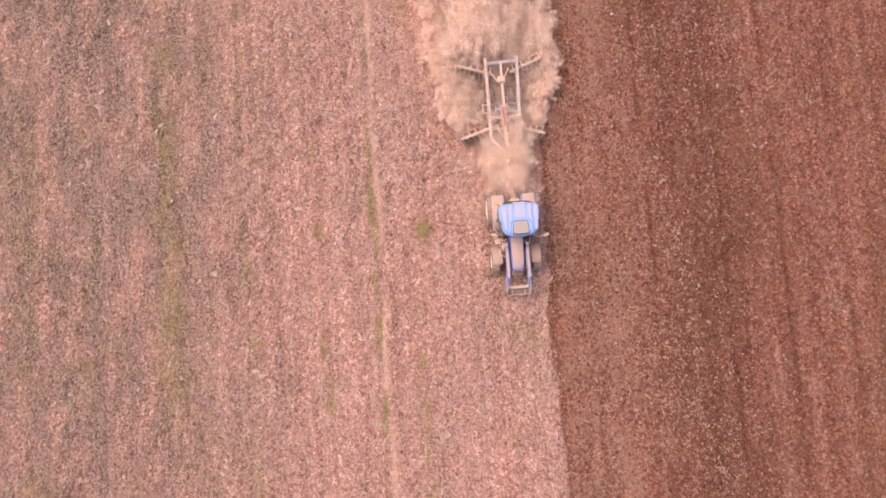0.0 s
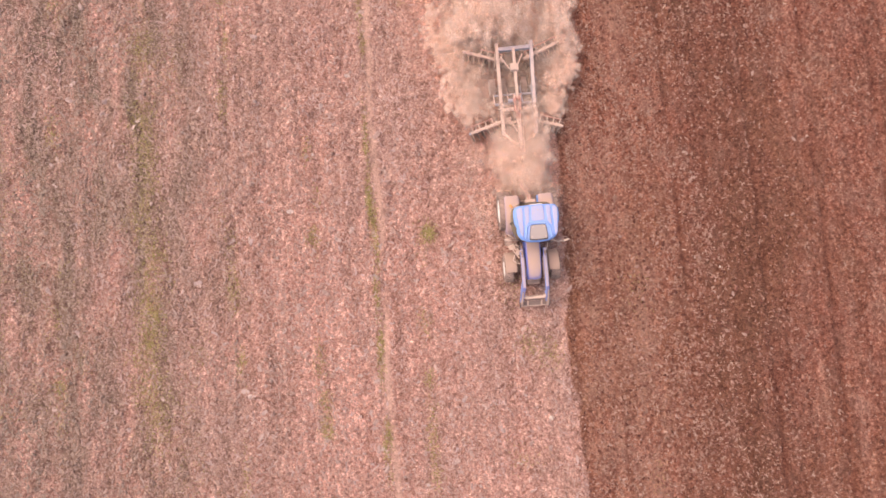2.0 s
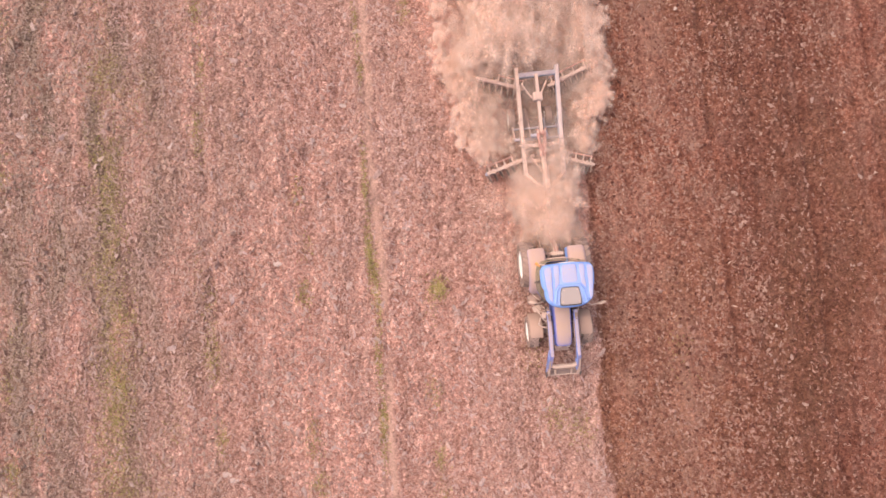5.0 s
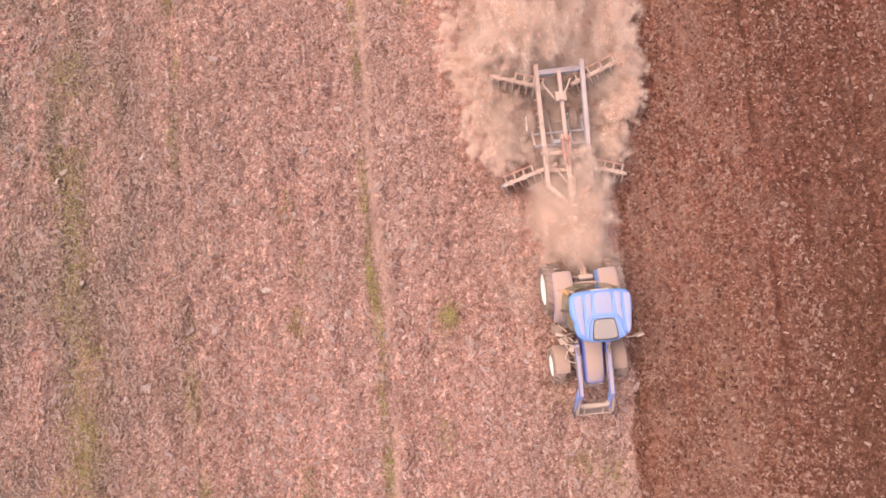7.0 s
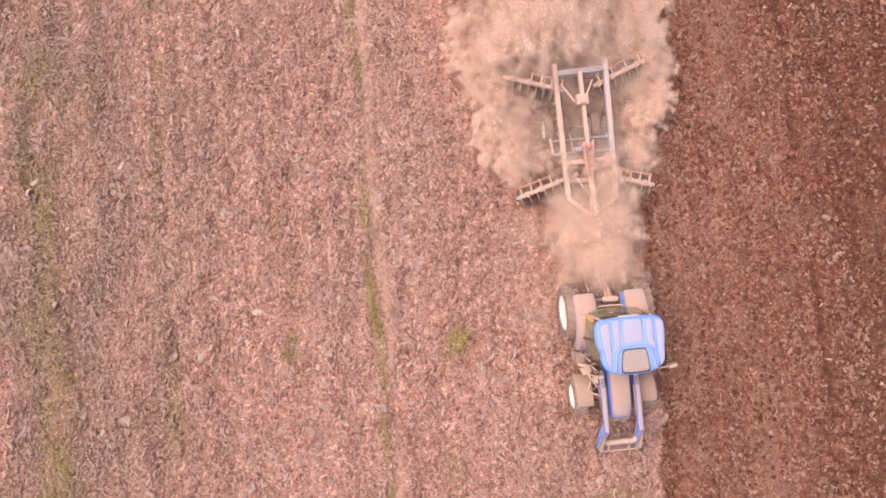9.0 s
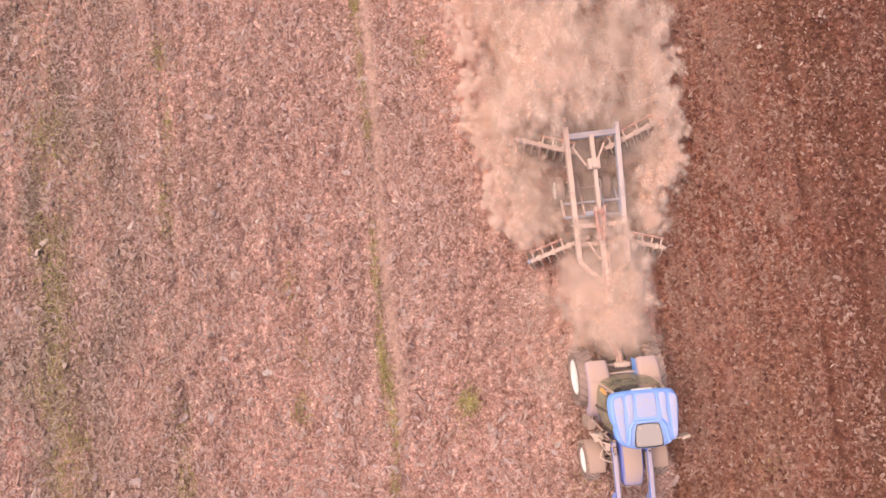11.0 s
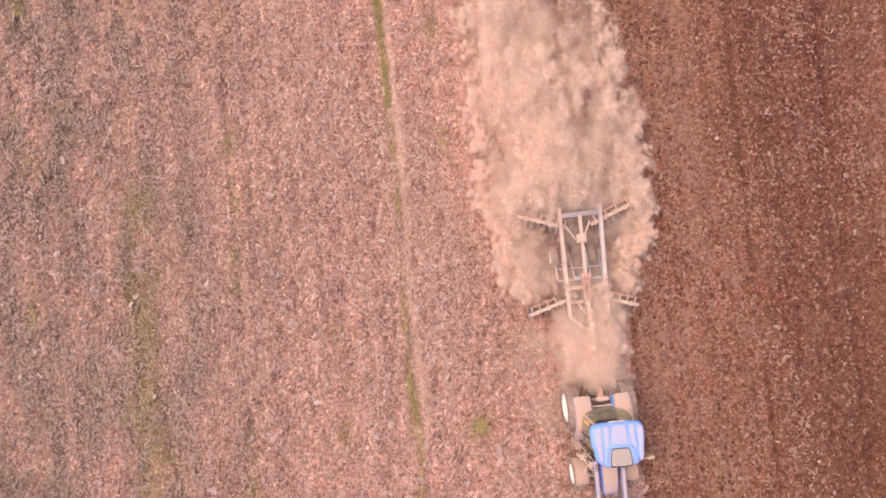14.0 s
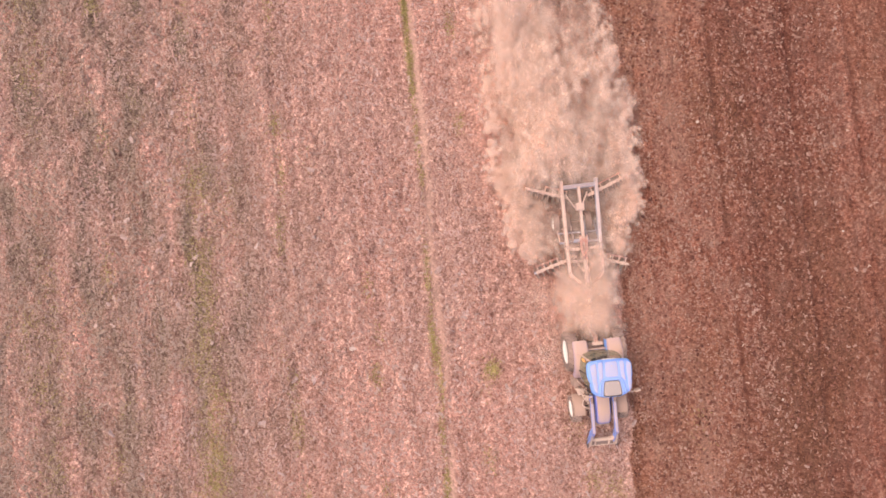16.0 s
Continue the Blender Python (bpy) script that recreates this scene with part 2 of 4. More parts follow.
STRAW_DRY = scatter_material("weathered_straw", [(0.0, (0.40, 0.215, 0.172)), (0.4, (0.59, 0.345, 0.287)), (0.75, (0.60, 0.42, 0.40)), (0.93, (0.68, 0.45, 0.385)), (1.0, (0.80, 0.59, 0.51))], weather_falloff=(-7.0, -19.0))
STRAW_TURNED = scatter_material("buried_straw", [(0.0, (0.22, 0.09, 0.065)), (0.45, (0.36, 0.17, 0.125)), (0.8, (0.52, 0.32, 0.25)), (1.0, (0.70, 0.50, 0.40))])
STRAW_TUFT = scatter_material("frayed_straw", [(0.0, (0.36, 0.18, 0.135)), (0.5, (0.42, 0.235, 0.185)), (0.85, (0.49, 0.305, 0.24)), (1.0, (0.60, 0.42, 0.335))])
WEED = scatter_material("weed_leaf", [(0.0, (0.29, 0.225, 0.085)), (0.5, (0.42, 0.33, 0.125)), (1.0, (0.54, 0.42, 0.20))], 0.7)
def husk_material(name, stops):
    m, nodes, links, bsdf = material(name)
    info = nodes.new("ShaderNodeObjectInfo")
    col = ramp(nodes, links, info.outputs["Random"], stops)
    fibre = ramp(nodes, links, noise_node(nodes, links, 9.0, 4.0, stretch=(0.4, 3.0, 1.0)), [(0.3, (0.68, 0.66, 0.64)), (0.7, (1.0, 1.0, 1.0))])
    links.new(mix(nodes, links, 1.0, col, fibre, "MULTIPLY"), bsdf.inputs["Base Color"])
    bsdf.inputs["Roughness"].default_value = 0.85
    return m


HUSK = husk_material("bleached_husk", [(0.0, (0.48, 0.30, 0.25)), (0.4, (0.53, 0.375, 0.34)), (0.8, (0.58, 0.40, 0.345)), (1.0, (0.66, 0.49, 0.43))])
HUSK_TURNED = husk_material("soiled_husk", [(0.0, (0.30, 0.15, 0.11)), (0.6, (0.40, 0.23, 0.18)), (1.0, (0.50, 0.33, 0.27))])
STONE = dusty("pale_stone", (0.58, 0.46, 0.39), 0.9, 0.3)


def dust_material():
    """Haze of airborne soil: soft-edged wisps, thin at the rim and thicker in the middle."""
    m, nodes, links, bsdf = material("airborne_dust")
    d = nodes.new("ShaderNodeBsdfDiffuse")
    t = nodes.new("ShaderNodeBsdfTranslucent")
    for s in (d, t):
        s.inputs["Color"].default_value = (0.962, 0.762, 0.65, 1)
    both = nodes.new("ShaderNodeMixShader")
    both.inputs["Fac"].default_value = 0.5
    links.new(d.outputs["BSDF"], both.inputs[1])
    links.new(t.outputs["BSDF"], both.inputs[2])
    dense = nodes.new("ShaderNodeAttribute")
    dense.attribute_name = "haze"
    thin = nodes.new("ShaderNodeMixShader")
    links.new(dense.outputs["Fac"], thin.inputs["Fac"])
    links.new(nodes.new("ShaderNodeBsdfTransparent").outputs["BSDF"], thin.inputs[1])
    links.new(both.outputs["Shader"], thin.inputs[2])
    links.new(thin.outputs["Shader"], nodes["Material Output"].inputs["Surface"])
    return m


AIRBORNE = dust_material()
scene.cycles.transparent_max_bounces = 64


# ---- mesh tools ----
def thing(name, base, label, category, group=""):
    ob = new(name)
    ob.location = base
    return tagged(ob, label, category, group)


def world_base(ob):
    p = Vector((0, 0, 0))
    while ob:
        p += ob.location
        ob = ob.parent
    return p


def part(name, bm, mat, parent, label="", smooth=False):
    """A bmesh in world coordinates as one mesh object under a thing or a part."""
    bmesh.ops.translate(bm, verts=bm.verts, vec=-world_base(parent))
    bmesh.ops.recalc_face_normals(bm, faces=bm.faces)
    me = bpy.data.meshes.new(name)
    bm.to_mesh(me)
    bm.free()
    me.materials.append(mat)
    if smooth:
        me.polygons.foreach_set("use_smooth", [True] * len(me.polygons))
        me.set_sharp_from_angle(angle=radians(38))
    ob = new(name, me)
    ob.parent = parent
    if label:
        tagged(ob, label)
    return ob


def box(bm, centre, size, turn=0.0, bevel=0.0, tilt=0.0):
    made = bmesh.ops.create_cube(bm, size=1.0)["verts"]
    bmesh.ops.scale(bm, verts=made, vec=size)
    if bevel:
        edges = list({e for v in made for e in v.link_edges})
        made = list({v for f in bmesh.ops.bevel(bm, geom=edges, offset=bevel, segments=2, affect="EDGES", profile=0.6)["faces"] for v in f.verts} | {v for v in made if v.is_valid})
    bmesh.ops.transform(bm, verts=made, matrix=pose(*centre, tilt, 0, turn))
    return bm


def bar(bm, a, b, width, height, bevel=0.012):
    """A square tube from a to b."""
    a, b = Vector(a), Vector(b)
    d = b - a
    made = bmesh.ops.create_cube(bm, size=1.0)["verts"]
    bmesh.ops.scale(bm, verts=made, vec=(width, d.length, height))
    if bevel:
        edges = list({e for v in made for e in v.link_edges})
        made = list({v for f in bmesh.ops.bevel(bm, geom=edges, offset=bevel, segments=1, affect="EDGES")["faces"] for v in f.verts} | {v for v in made if v.is_valid})
    y = d.normalized()
    x = y.cross(Vector((0, 0, 1))).normalized() if abs(y.z) < 0.99 else Vector((1, 0, 0))
    z = x.cross(y)
    m = Matrix((x, y, z)).transposed().to_4x4()
    bmesh.ops.transform(bm, verts=made, matrix=Matrix.Translation((a + b) / 2) @ m)
    return bm


def rod(bm, a, b, radius, sides=12, radius_end=None):
    a, b = Vector(a), Vector(b)
    d = b - a
    made = bmesh.ops.create_cone(bm, cap_ends=True, segments=sides, radius1=radius, radius2=radius if radius_end is None else radius_end, depth=d.length)["verts"]
    bmesh.ops.transform(bm, verts=made, matrix=Matrix.Translation((a + b) / 2) @ d.to_track_quat("Z", "Y").to_matrix().to_4x4())
    return bm


def pipe(bm, points, radius, sides=8):
    for a, b in zip(points, points[1:]):
        rod(bm, a, b, radius, sides)
    for p in points[1:-1]:
        bmesh.ops.create_icosphere(bm, subdivisions=1, radius=radius * 1.05, matrix=Matrix.Translation(p))
    return bm


def lathe(bm, profile, centre, steps=36):
    """Turns a profile of (along x, radius) round an axle along x through centre."""
    rings = []
    for k in range(steps):
        a = 2 * math.pi * k / steps
        rings.append([bm.verts.new((centre[0] + x, centre[1] + r * math.cos(a), centre[2] + r * math.sin(a))) for x, r in profile])
    for k in range(steps):
        p, q = rings[k], rings[(k + 1) % steps]
        for i in range(len(profile) - 1):
            bm.faces.new((p[i], p[i + 1], q[i + 1], q[i]))
    bmesh.ops.remove_doubles(bm, verts=bm.verts, dist=0.0005)
    return bm


def loft(bm, rings, cap=True):
    """Closed rings of equal length, joined one to the next."""
    vs = [[bm.verts.new(p) for p in ring] for ring in rings]
    n = len(vs[0])
    for p, q in zip(vs, vs[1:]):
        for i in range(n):
            bm.faces.new((p[i], p[(i + 1) % n], q[(i + 1) % n], q[i]))
    if cap:
        bm.faces.new(vs[0])
        bm.faces.new(vs[-1])
    return bm


def rounded(points, turns=3):
    """Corner cutting of a closed outline."""
    for _ in range(turns):
        out = []
        for a, b in zip(points, points[1:] + points[:1]):
            out.append((a[0] * 0.75 + b[0] * 0.25, a[1] * 0.75 + b[1] * 0.25))
            out.append((a[0] * 0.25 + b[0] * 0.75, a[1] * 0.25 + b[1] * 0.75))
        points = out
    return points


def inset(outline, amount, centre, z):
    cx, cy = centre
    out = []
    for x, y in outline:
        d = math.hypot(x - cx, y - cy)
        k = (d - amount) / d
        out.append((cx + (x - cx) * k, cy + (y - cy) * k, z))
    return out


# ---- ground ----
EDGE, EDGE_DONE = 1.52, -2.15          # border of the worked soil: ahead of the harrow, and behind it
GROOVES = ((6.4, 0.075), (9.75, 0.09), (12.4, 0.07), (15.2, 0.07), (-12.35, 0.06), (-9.3, 0.03), (-19.0, 0.04), (3.1, 0.04), (-3.0, 0.03))
rng = np.random.default_rng(7)


def lattice(x, y, scale, seed):
    """Smooth value noise in 0..1."""
    x, y = x / scale, y / scale
    xi, yi = np.floor(x).astype(np.int64), np.floor(y).astype(np.int64)
    fx, fy = x - xi, y - yi
    fx, fy = fx * fx * (3 - 2 * fx), fy * fy * (3 - 2 * fy)

    def h(i, j):
        n = (i * 374761393 + j * 668265263 + seed * 974711) & 0x7FFFFFFF
        n = ((n ^ (n >> 13)) * 1274126177) & 0x7FFFFFFF
        return ((n ^ (n >> 16)) & 0xFFFF) / 65535.0

    return (h(xi, yi) * (1 - fx) + h(xi + 1, yi) * fx) * (1 - fy) + (h(xi, yi + 1) * (1 - fx) + h(xi + 1, yi + 1) * fx) * fy


def worked(x, y):
    border = EDGE + (EDGE_DONE - EDGE) * np.clip((y - 3.3) / 0.5, 0, 1) + (lattice(x, y, 0.8, 3) - 0.5) * 0.35 + (lattice(x * 0, y, 3.0, 5) - 0.5) * 0.3
    return np.clip((x - border) / 0.35 + 0.5, 0, 1)


def lane(x, y):
    pale = np.exp(-((x + 6.12 + (lattice(x * 0, y, 2.5, 9) - 0.5) * 0.22) / 0.15) ** 2) * np.clip(lattice(x * 0, y, 2.2, 21) * 2.4 - 0.05, 0, 1)
    track = 0.35 * np.exp(-((x - 4.5) / 0.45) ** 2) * np.clip(lattice(x, y, 3.0, 22) * 1.8 - 0.4, 0, 1)
    # broad paler patches centred on x 2.9, right of the tractor
    lighter = 0.16 * np.exp(-((x - 2.9) / 1.1) ** 2) * np.clip(lattice(x, y, 1.2, 24) * 1.6 - 0.2, 0, 1)
    return np.clip(pale + track + lighter, 0, 1)


def furrow_line(x, y):
    """Narrow lines of dark red soil in the tine furrows of the worked land."""
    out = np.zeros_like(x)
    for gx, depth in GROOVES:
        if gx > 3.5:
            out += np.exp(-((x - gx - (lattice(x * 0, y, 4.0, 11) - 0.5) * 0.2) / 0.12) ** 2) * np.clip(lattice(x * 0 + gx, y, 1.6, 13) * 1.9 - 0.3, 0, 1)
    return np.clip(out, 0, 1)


def height(x, y):
    w = worked(x, y)
    near = np.clip(1.6 - np.hypot(x, y) / 60, 0, 1)
    z = (lattice(x, y, 0.75, 1) - 0.5) * 0.13 + (lattice(x, y, 0.24, 2) - 0.5) * 0.06 + (lattice(x, y, 6.0, 4) - 0.5) * 0.12
    z += (0.008 * np.sin(x * 2 * math.pi / 0.76) + (lattice(x, y, 0.34, 6) - 0.5) * 0.15 * np.clip(0.4 + (lattice(x, y, 3.5, 8) - 0.35) * 2.0, 0, 1.2)) * (1 - w)
    for gx, depth in GROOVES:
        z -= depth * np.exp(-((x - gx - (lattice(x * 0, y, 4.0, 11) - 0.5) * 0.2) / 0.10) ** 2)
    z -= 0.07 * np.exp(-((x - EDGE - 0.2) / 0.16) ** 2) * (y < 4)
    return z * near - 0.02


def spread(lo, hi, step, reach):
    core = list(np.arange(lo, hi, step))
    out, d = [], step
    while hi + sum(out) < reach:
        d *= 1.35
        out.append(d)
    up = [core[-1] + s for s in np.cumsum(out)]
    down = [core[0] - s for s in np.cumsum(out)][::-1]
    return np.array(down + core + up)


def build_ground():
    xs, ys = spread(-26.0, 19.5, 0.10, 3000), spread(-15.0, 18.0, 0.18, 3000)
    gx, gy = np.meshgrid(xs, ys)
    x, y = gx.ravel(), gy.ravel()
    me = bpy.data.meshes.new("ground")
    nx, ny = len(xs), len(ys)
    idx = np.arange(nx * ny).reshape(ny, nx)
    quads = np.stack([idx[:-1, :-1], idx[:-1, 1:], idx[1:, 1:], idx[1:, :-1]], -1).reshape(-1, 4)
    fill(me, np.stack([x, y, height(x, y)], 1), quads)
    me.attributes.new("worked", "FLOAT", "POINT").data.foreach_set("value", worked(x, y).astype(np.float32))
    me.attributes.new("lane", "FLOAT", "POINT").data.foreach_set("value", lane(x, y).astype(np.float32))
    # mask of the painted vignette band between x 5.8 and 12.6
    me.attributes.new("right_falloff", "FLOAT", "POINT").data.foreach_set("value", (np.clip((x - 5.8 + (lattice(x, y, 1.4, 31) - 0.5) * 1.2) / 1.6, 0, 1) * np.clip((12.6 - x + (lattice(x, y, 1.8, 32) - 0.5) * 1.6) / 2.6, 0.25, 1)).astype(np.float32))
    me.attributes.new("furrow_line", "FLOAT", "POINT").data.foreach_set("value", furrow_line(x, y).astype(np.float32))
    # stubble mask; its growth to the left also paints in some lens falloff
    me.attributes.new("stubble", "FLOAT", "POINT").data.foreach_set("value", (np.clip((-9.0 - x) / 7.0, 0, 1) * np.clip(0.92 + y * 0.012, 0.8, 1)).astype(np.float32))
    me.polygons.foreach_set("use_smooth", np.ones(len(quads), bool))
    me.materials.append(SOIL)
    tagged(new("ground", me), "reddish arable field, dry stubble beside freshly harrowed darker soil", "field", kind="structure")


def fill(me, verts, faces):
    """Fast mesh from arrays; faces of equal corner count."""
    n, k = faces.shape
    me.vertices.add(len(verts))
    me.vertices.foreach_set("co", np.ascontiguousarray(verts, dtype=np.float32).ravel())
    me.loops.add(n * k)
    me.loops.foreach_set("vertex_index", np.ascontiguousarray(faces, dtype=np.int32).ravel())
    me.polygons.add(n)
    me.polygons.foreach_set("loop_start", np.arange(0, n * k, k, dtype=np.int32))
    me.update(calc_edges=True)


build_ground()


def turns(yaw, tilt, roll):
    """Rotation matrices from three arrays of angles."""
    cz, sz, cy, sy, cx, sx = np.cos(yaw), np.sin(yaw), np.cos(tilt), np.sin(tilt), np.cos(roll), np.sin(roll)
    return np.stack([cz * cy, cz * sy * sx - sz * cx, cz * sy * cx + sz * sx, sz * cy, sz * sy * sx + cz * cx, sz * sy * cx - cz * sx, -sy, cy * sx, cy * cx], -1).reshape(-1, 3, 3)


def scattered(name, mat, label, category, shapes, places, sizes, rot):
    """Many small pieces of a few shapes as one mesh of kind stuff."""
    verts, faces, base = [], [], 0
    pick = rng.integers(0, len(shapes), len(places))
    for s, (sv, sf) in enumerate(shapes):
        sel = np.where(pick == s)[0]
        v = np.einsum("nij,nkj->nki", rot[sel], sv[None] * sizes[sel][:, None, :]) + places[sel][:, None, :]
        verts.append(v.reshape(-1, 3))
        faces.append((sf[None] + (np.arange(len(sel)) * len(sv))[:, None, None] + base).reshape(-1, 3))
        base += len(sel) * len(sv)
    me = bpy.data.meshes.new(name)
    fill(me, np.concatenate(verts), np.concatenate(faces))
    me.materials.append(mat)
    return tagged(new(name, me), label, category, kind="stuff")


def clod_shapes(count):
    out = []
    for k in range(count):
        bm = bmesh.new()
        if k % 3 == 0:
            bmesh.ops.create_icosphere(bm, subdivisions=1, radius=1.0)
        else:
            bmesh.ops.create_cone(bm, segments=4, radius1=1.0, radius2=0.0, depth=1.0, matrix=pose(0, 0, 0.5))
            bmesh.ops.create_cone(bm, segments=4, radius1=1.0, radius2=0.0, depth=1.0, matrix=pose(0, 0, -0.5, 180))
            bmesh.ops.remove_doubles(bm, verts=bm.verts, dist=0.01)
        for v in bm.verts:
            v.co *= 0.72 + 0.55 * noise.noise(v.co * 1.3 + Vector((k * 7.1, 0, 0))) + random.uniform(-0.1, 0.1)
        bm.verts.index_update()
        out.append((np.array([v.co[:] for v in bm.verts]), np.array([[v.index for v in f.verts] for f in bm.faces])))
        bm.free()
    return out


def straw_shapes(count):
    """Curled, creased strips of leaf and husk, about one unit long."""
    out = []
    for k in range(count):
        bend, curl, w = random.uniform(-0.4, 0.4), random.uniform(0.1, 0.4), random.uniform(0.2, 0.48)
        verts = []
        for i in range(4):
            u = i / 3 - 0.5
            wide = w * (1 - (2 * abs(u)) ** 2.2 * 0.8)
            c = (u, bend * u * u, curl * (0.25 - u * u) * 0.6)
            verts += [(c[0], c[1] - wide / 2, c[2] - 0.05), (c[0], c[1], c[2] + 0.06), (c[0], c[1] + wide / 2, c[2] - 0.05)]
        faces = []
        for i in range(3):
            for j in range(2):
                a = i * 3 + j
                faces += [(a, a + 3, a + 4), (a, a + 4, a + 1)]
        jag = np.array(verts)
        jag += np.random.uniform(-0.05, 0.05, jag.shape)
        out.append((jag, np.array(faces)))
    for k in range(count):
        verts, faces = [], []
        for j in range(6):
            a, l, w, o = random.uniform(-0.9, 0.9), random.uniform(0.35, 1.0), random.uniform(0.025, 0.07), random.uniform(-0.2, 0.2)
            c, q = math.cos(a), math.sin(a)
            i = len(verts)
            for u, h in ((-0.5, 0.0), (0.05, 0.12), (0.5, 0.03)):
                for side in (-1, 1):
                    verts.append((u * l * c - side * w * q, u * l * q + side * w * c + o, h + 0.03 * j))
            faces += [(i, i + 2, i + 3), (i, i + 3, i + 1), (i + 2, i + 4, i + 5), (i + 2, i + 5, i + 3)]
        out.append((np.array(verts), np.array(faces)))
    return out


def field_points(count, x0, x1, y0, y1, done, patchy=0.0, seed=0):
    x, y = rng.uniform(x0, x1, count), rng.uniform(y0, y1, count)
    w = worked(x, y)
    keep = (w > 0.5) == done
    if patchy:
        keep &= lattice(x, y * 0.6, 1.7, 40 + seed) * 0.6 + lattice(x, y * 0.05, 0.5, 50 + seed) * 0.4 > rng.uniform(0, 1, count) * patchy
    keep &= np.maximum(lane(x, y), furrow_line(x, y) * 0.8) < rng.uniform(0.1, 0.7, count)
    if done:
        keep &= rng.uniform(0, 1, count) > np.clip((x - 6.5) / 9, 0, 0.65)
    return x[keep], y[keep]


def litter(name, mat, label, category, shapes, count, box4, done, size, flat, sink, seed, patchy=0.8, tilt=0.35):
    x, y = field_points(count, *box4, done, patchy, seed)
    n = len(x)
    s = size[0] + (size[1] - size[0]) * rng.beta(1.3, 3.2, n)
    sizes = np.stack([s * rng.uniform(0.9, 1.5, n), s * rng.uniform(0.6, 1.0, n), s * flat * rng.uniform(0.7, 1.2, n)], 1)
    rot = turns(rng.normal(1.9, 0.85, n), rng.normal(0, tilt, n), rng.normal(0, tilt, n))
    return scattered(name, mat, label, category, shapes, np.stack([x, y, height(x, y) + s * sink], 1), sizes, rot)


LEFT, RIGHT = (-25.5, 2, -14.5, 17.5), (-3, 19, -14.5, 17.5)
clods, straws = clod_shapes(7), straw_shapes(8)
litter("dry_clods", CLOD_DRY, "dry pinkish soil clods lying over the stubble field", "clods", clods, 54000, LEFT, False, (0.03, 0.15), 0.36, 0.06, 1)
litter("straw_litter", STRAW_DRY, "bleached curled straw and husk litter on dry soil", "straw", straws[:13], 74000, LEFT, False, (0.05, 0.36), 0.45, 0.035, 2, tilt=0.18)
litter("moist_clods", CLOD_MOIST, "small dark reddish clods of freshly harrowed soil", "clods", clods, 60000, RIGHT, True, (0.02, 0.15), 0.55, 0.12, 3)
litter("turned_straw", STRAW_TURNED, "half-buried pale straw bits in harrowed soil", "straw", straws, 34000, RIGHT, True, (0.03, 0.24), 0.5, 0.02, 4, tilt=0.22)


# frayed straw tufts dragged together in patches of the worked land
tx, ty = field_points(34000, 1.9, 18.0, -14.5, 17.5, True)
keep = lattice(tx, ty * 0.7, 1.1, 71) * 0.6 + lattice(tx, ty, 3.6, 72) * 0.4 > 0.56 + np.clip((tx - 5.0) / 30, 0, 0.12) + rng.uniform(-0.36, 0.36, len(tx))
tx, ty = tx[keep], ty[keep]
ts = 0.07 + 0.24 * rng.beta(1.3, 2.6, len(tx))
scattered("straw_tufts", STRAW_TUFT, "frayed greyish straw tufts dragged over harrowed soil", "straw", straws[8:], np.stack([tx, ty, height(tx, ty) + 0.03], 1), np.stack([ts, ts * 0.8, ts * 0.6], 1), turns(rng.uniform(0, 6.3, len(tx)), rng.normal(0, 0.2, len(tx)), rng.normal(0, 0.2, len(tx))))


BLADE = (np.array([(0, -0.06, 0), (0, 0.06, 0), (0.45, -0.09, 0.35), (0.45, 0.09, 0.35), (1.0, 0, 0.42)], float), np.array([(0, 2, 3), (0, 3, 1), (2, 4, 3)]))


WEED_BLADES = []


def weed_patch(cx, cy, wide, long, blades, size=(0.05, 0.14)):
    """A patch of small bent blades, long in the direction of the seed rows."""
    x, y, s = rng.normal(cx, wide, blades), rng.normal(cy, long, blades), rng.uniform(*size, blades)
    WEED_BLADES.append(np.stack([x, y, height(x, y), s], 1))


def build_weeds():
    rows = ((-16.0, 0.5, 26, 0.8), (-12.3, 0.22, 14, 0.6), (-6.42, 0.12, 32, 0.6), (-4.5, 0.25, 10, 0.5), (-22.6, 0.6, 18, 0.9), (-19.8, 0.35, 8, 0.5), (-9.0, 0.3, 6, 0.4), (-1.0, 0.6, 6, 0.5), (4.4, 0.5, 4, 0.9))
    for x, half, patches, long in rows:
        for _ in range(patches):
            cx, cy = rng.normal(x, half * 0.5), rng.uniform(-14, 17)
            if cx > -2.2 and (cy > 3.2 or cx > 3 and cy > -1.5):
                continue
            weed_patch(cx, cy, half * 0.55, long * rng.uniform(0.4, 1.2), int(rng.integers(40, 220)))
    for cy in (-6.0, -4.3, -2.9, -0.6, 1.2, 3.4, 5.0, 7.6):
        weed_patch(rng.normal(-16.0, 0.25), cy + rng.normal(0, 0.3), 0.32, 0.60, int(rng.integers(240, 460)))
    for _ in range(70):
        weed_patch(rng.uniform(-24, -11), rng.uniform(-14, 17), rng.uniform(0.15, 0.5), rng.uniform(0.4, 1.3), int(rng.integers(30, 110)), (0.04, 0.10))
    weed_patch(-4.1, -0.6, 0.17, 0.21, 260, (0.07, 0.18))
    weed_patch(-0.3, -5.6, 0.25, 0.35, 170)
    weed_patch(0.6, -6.0, 0.25, 0.35, 170)
    p = np.concatenate(WEED_BLADES)
    n = len(p)
    rot = turns(rng.uniform(0, 6.3, n), rng.normal(0, 0.3, n), rng.normal(0, 0.3, n))
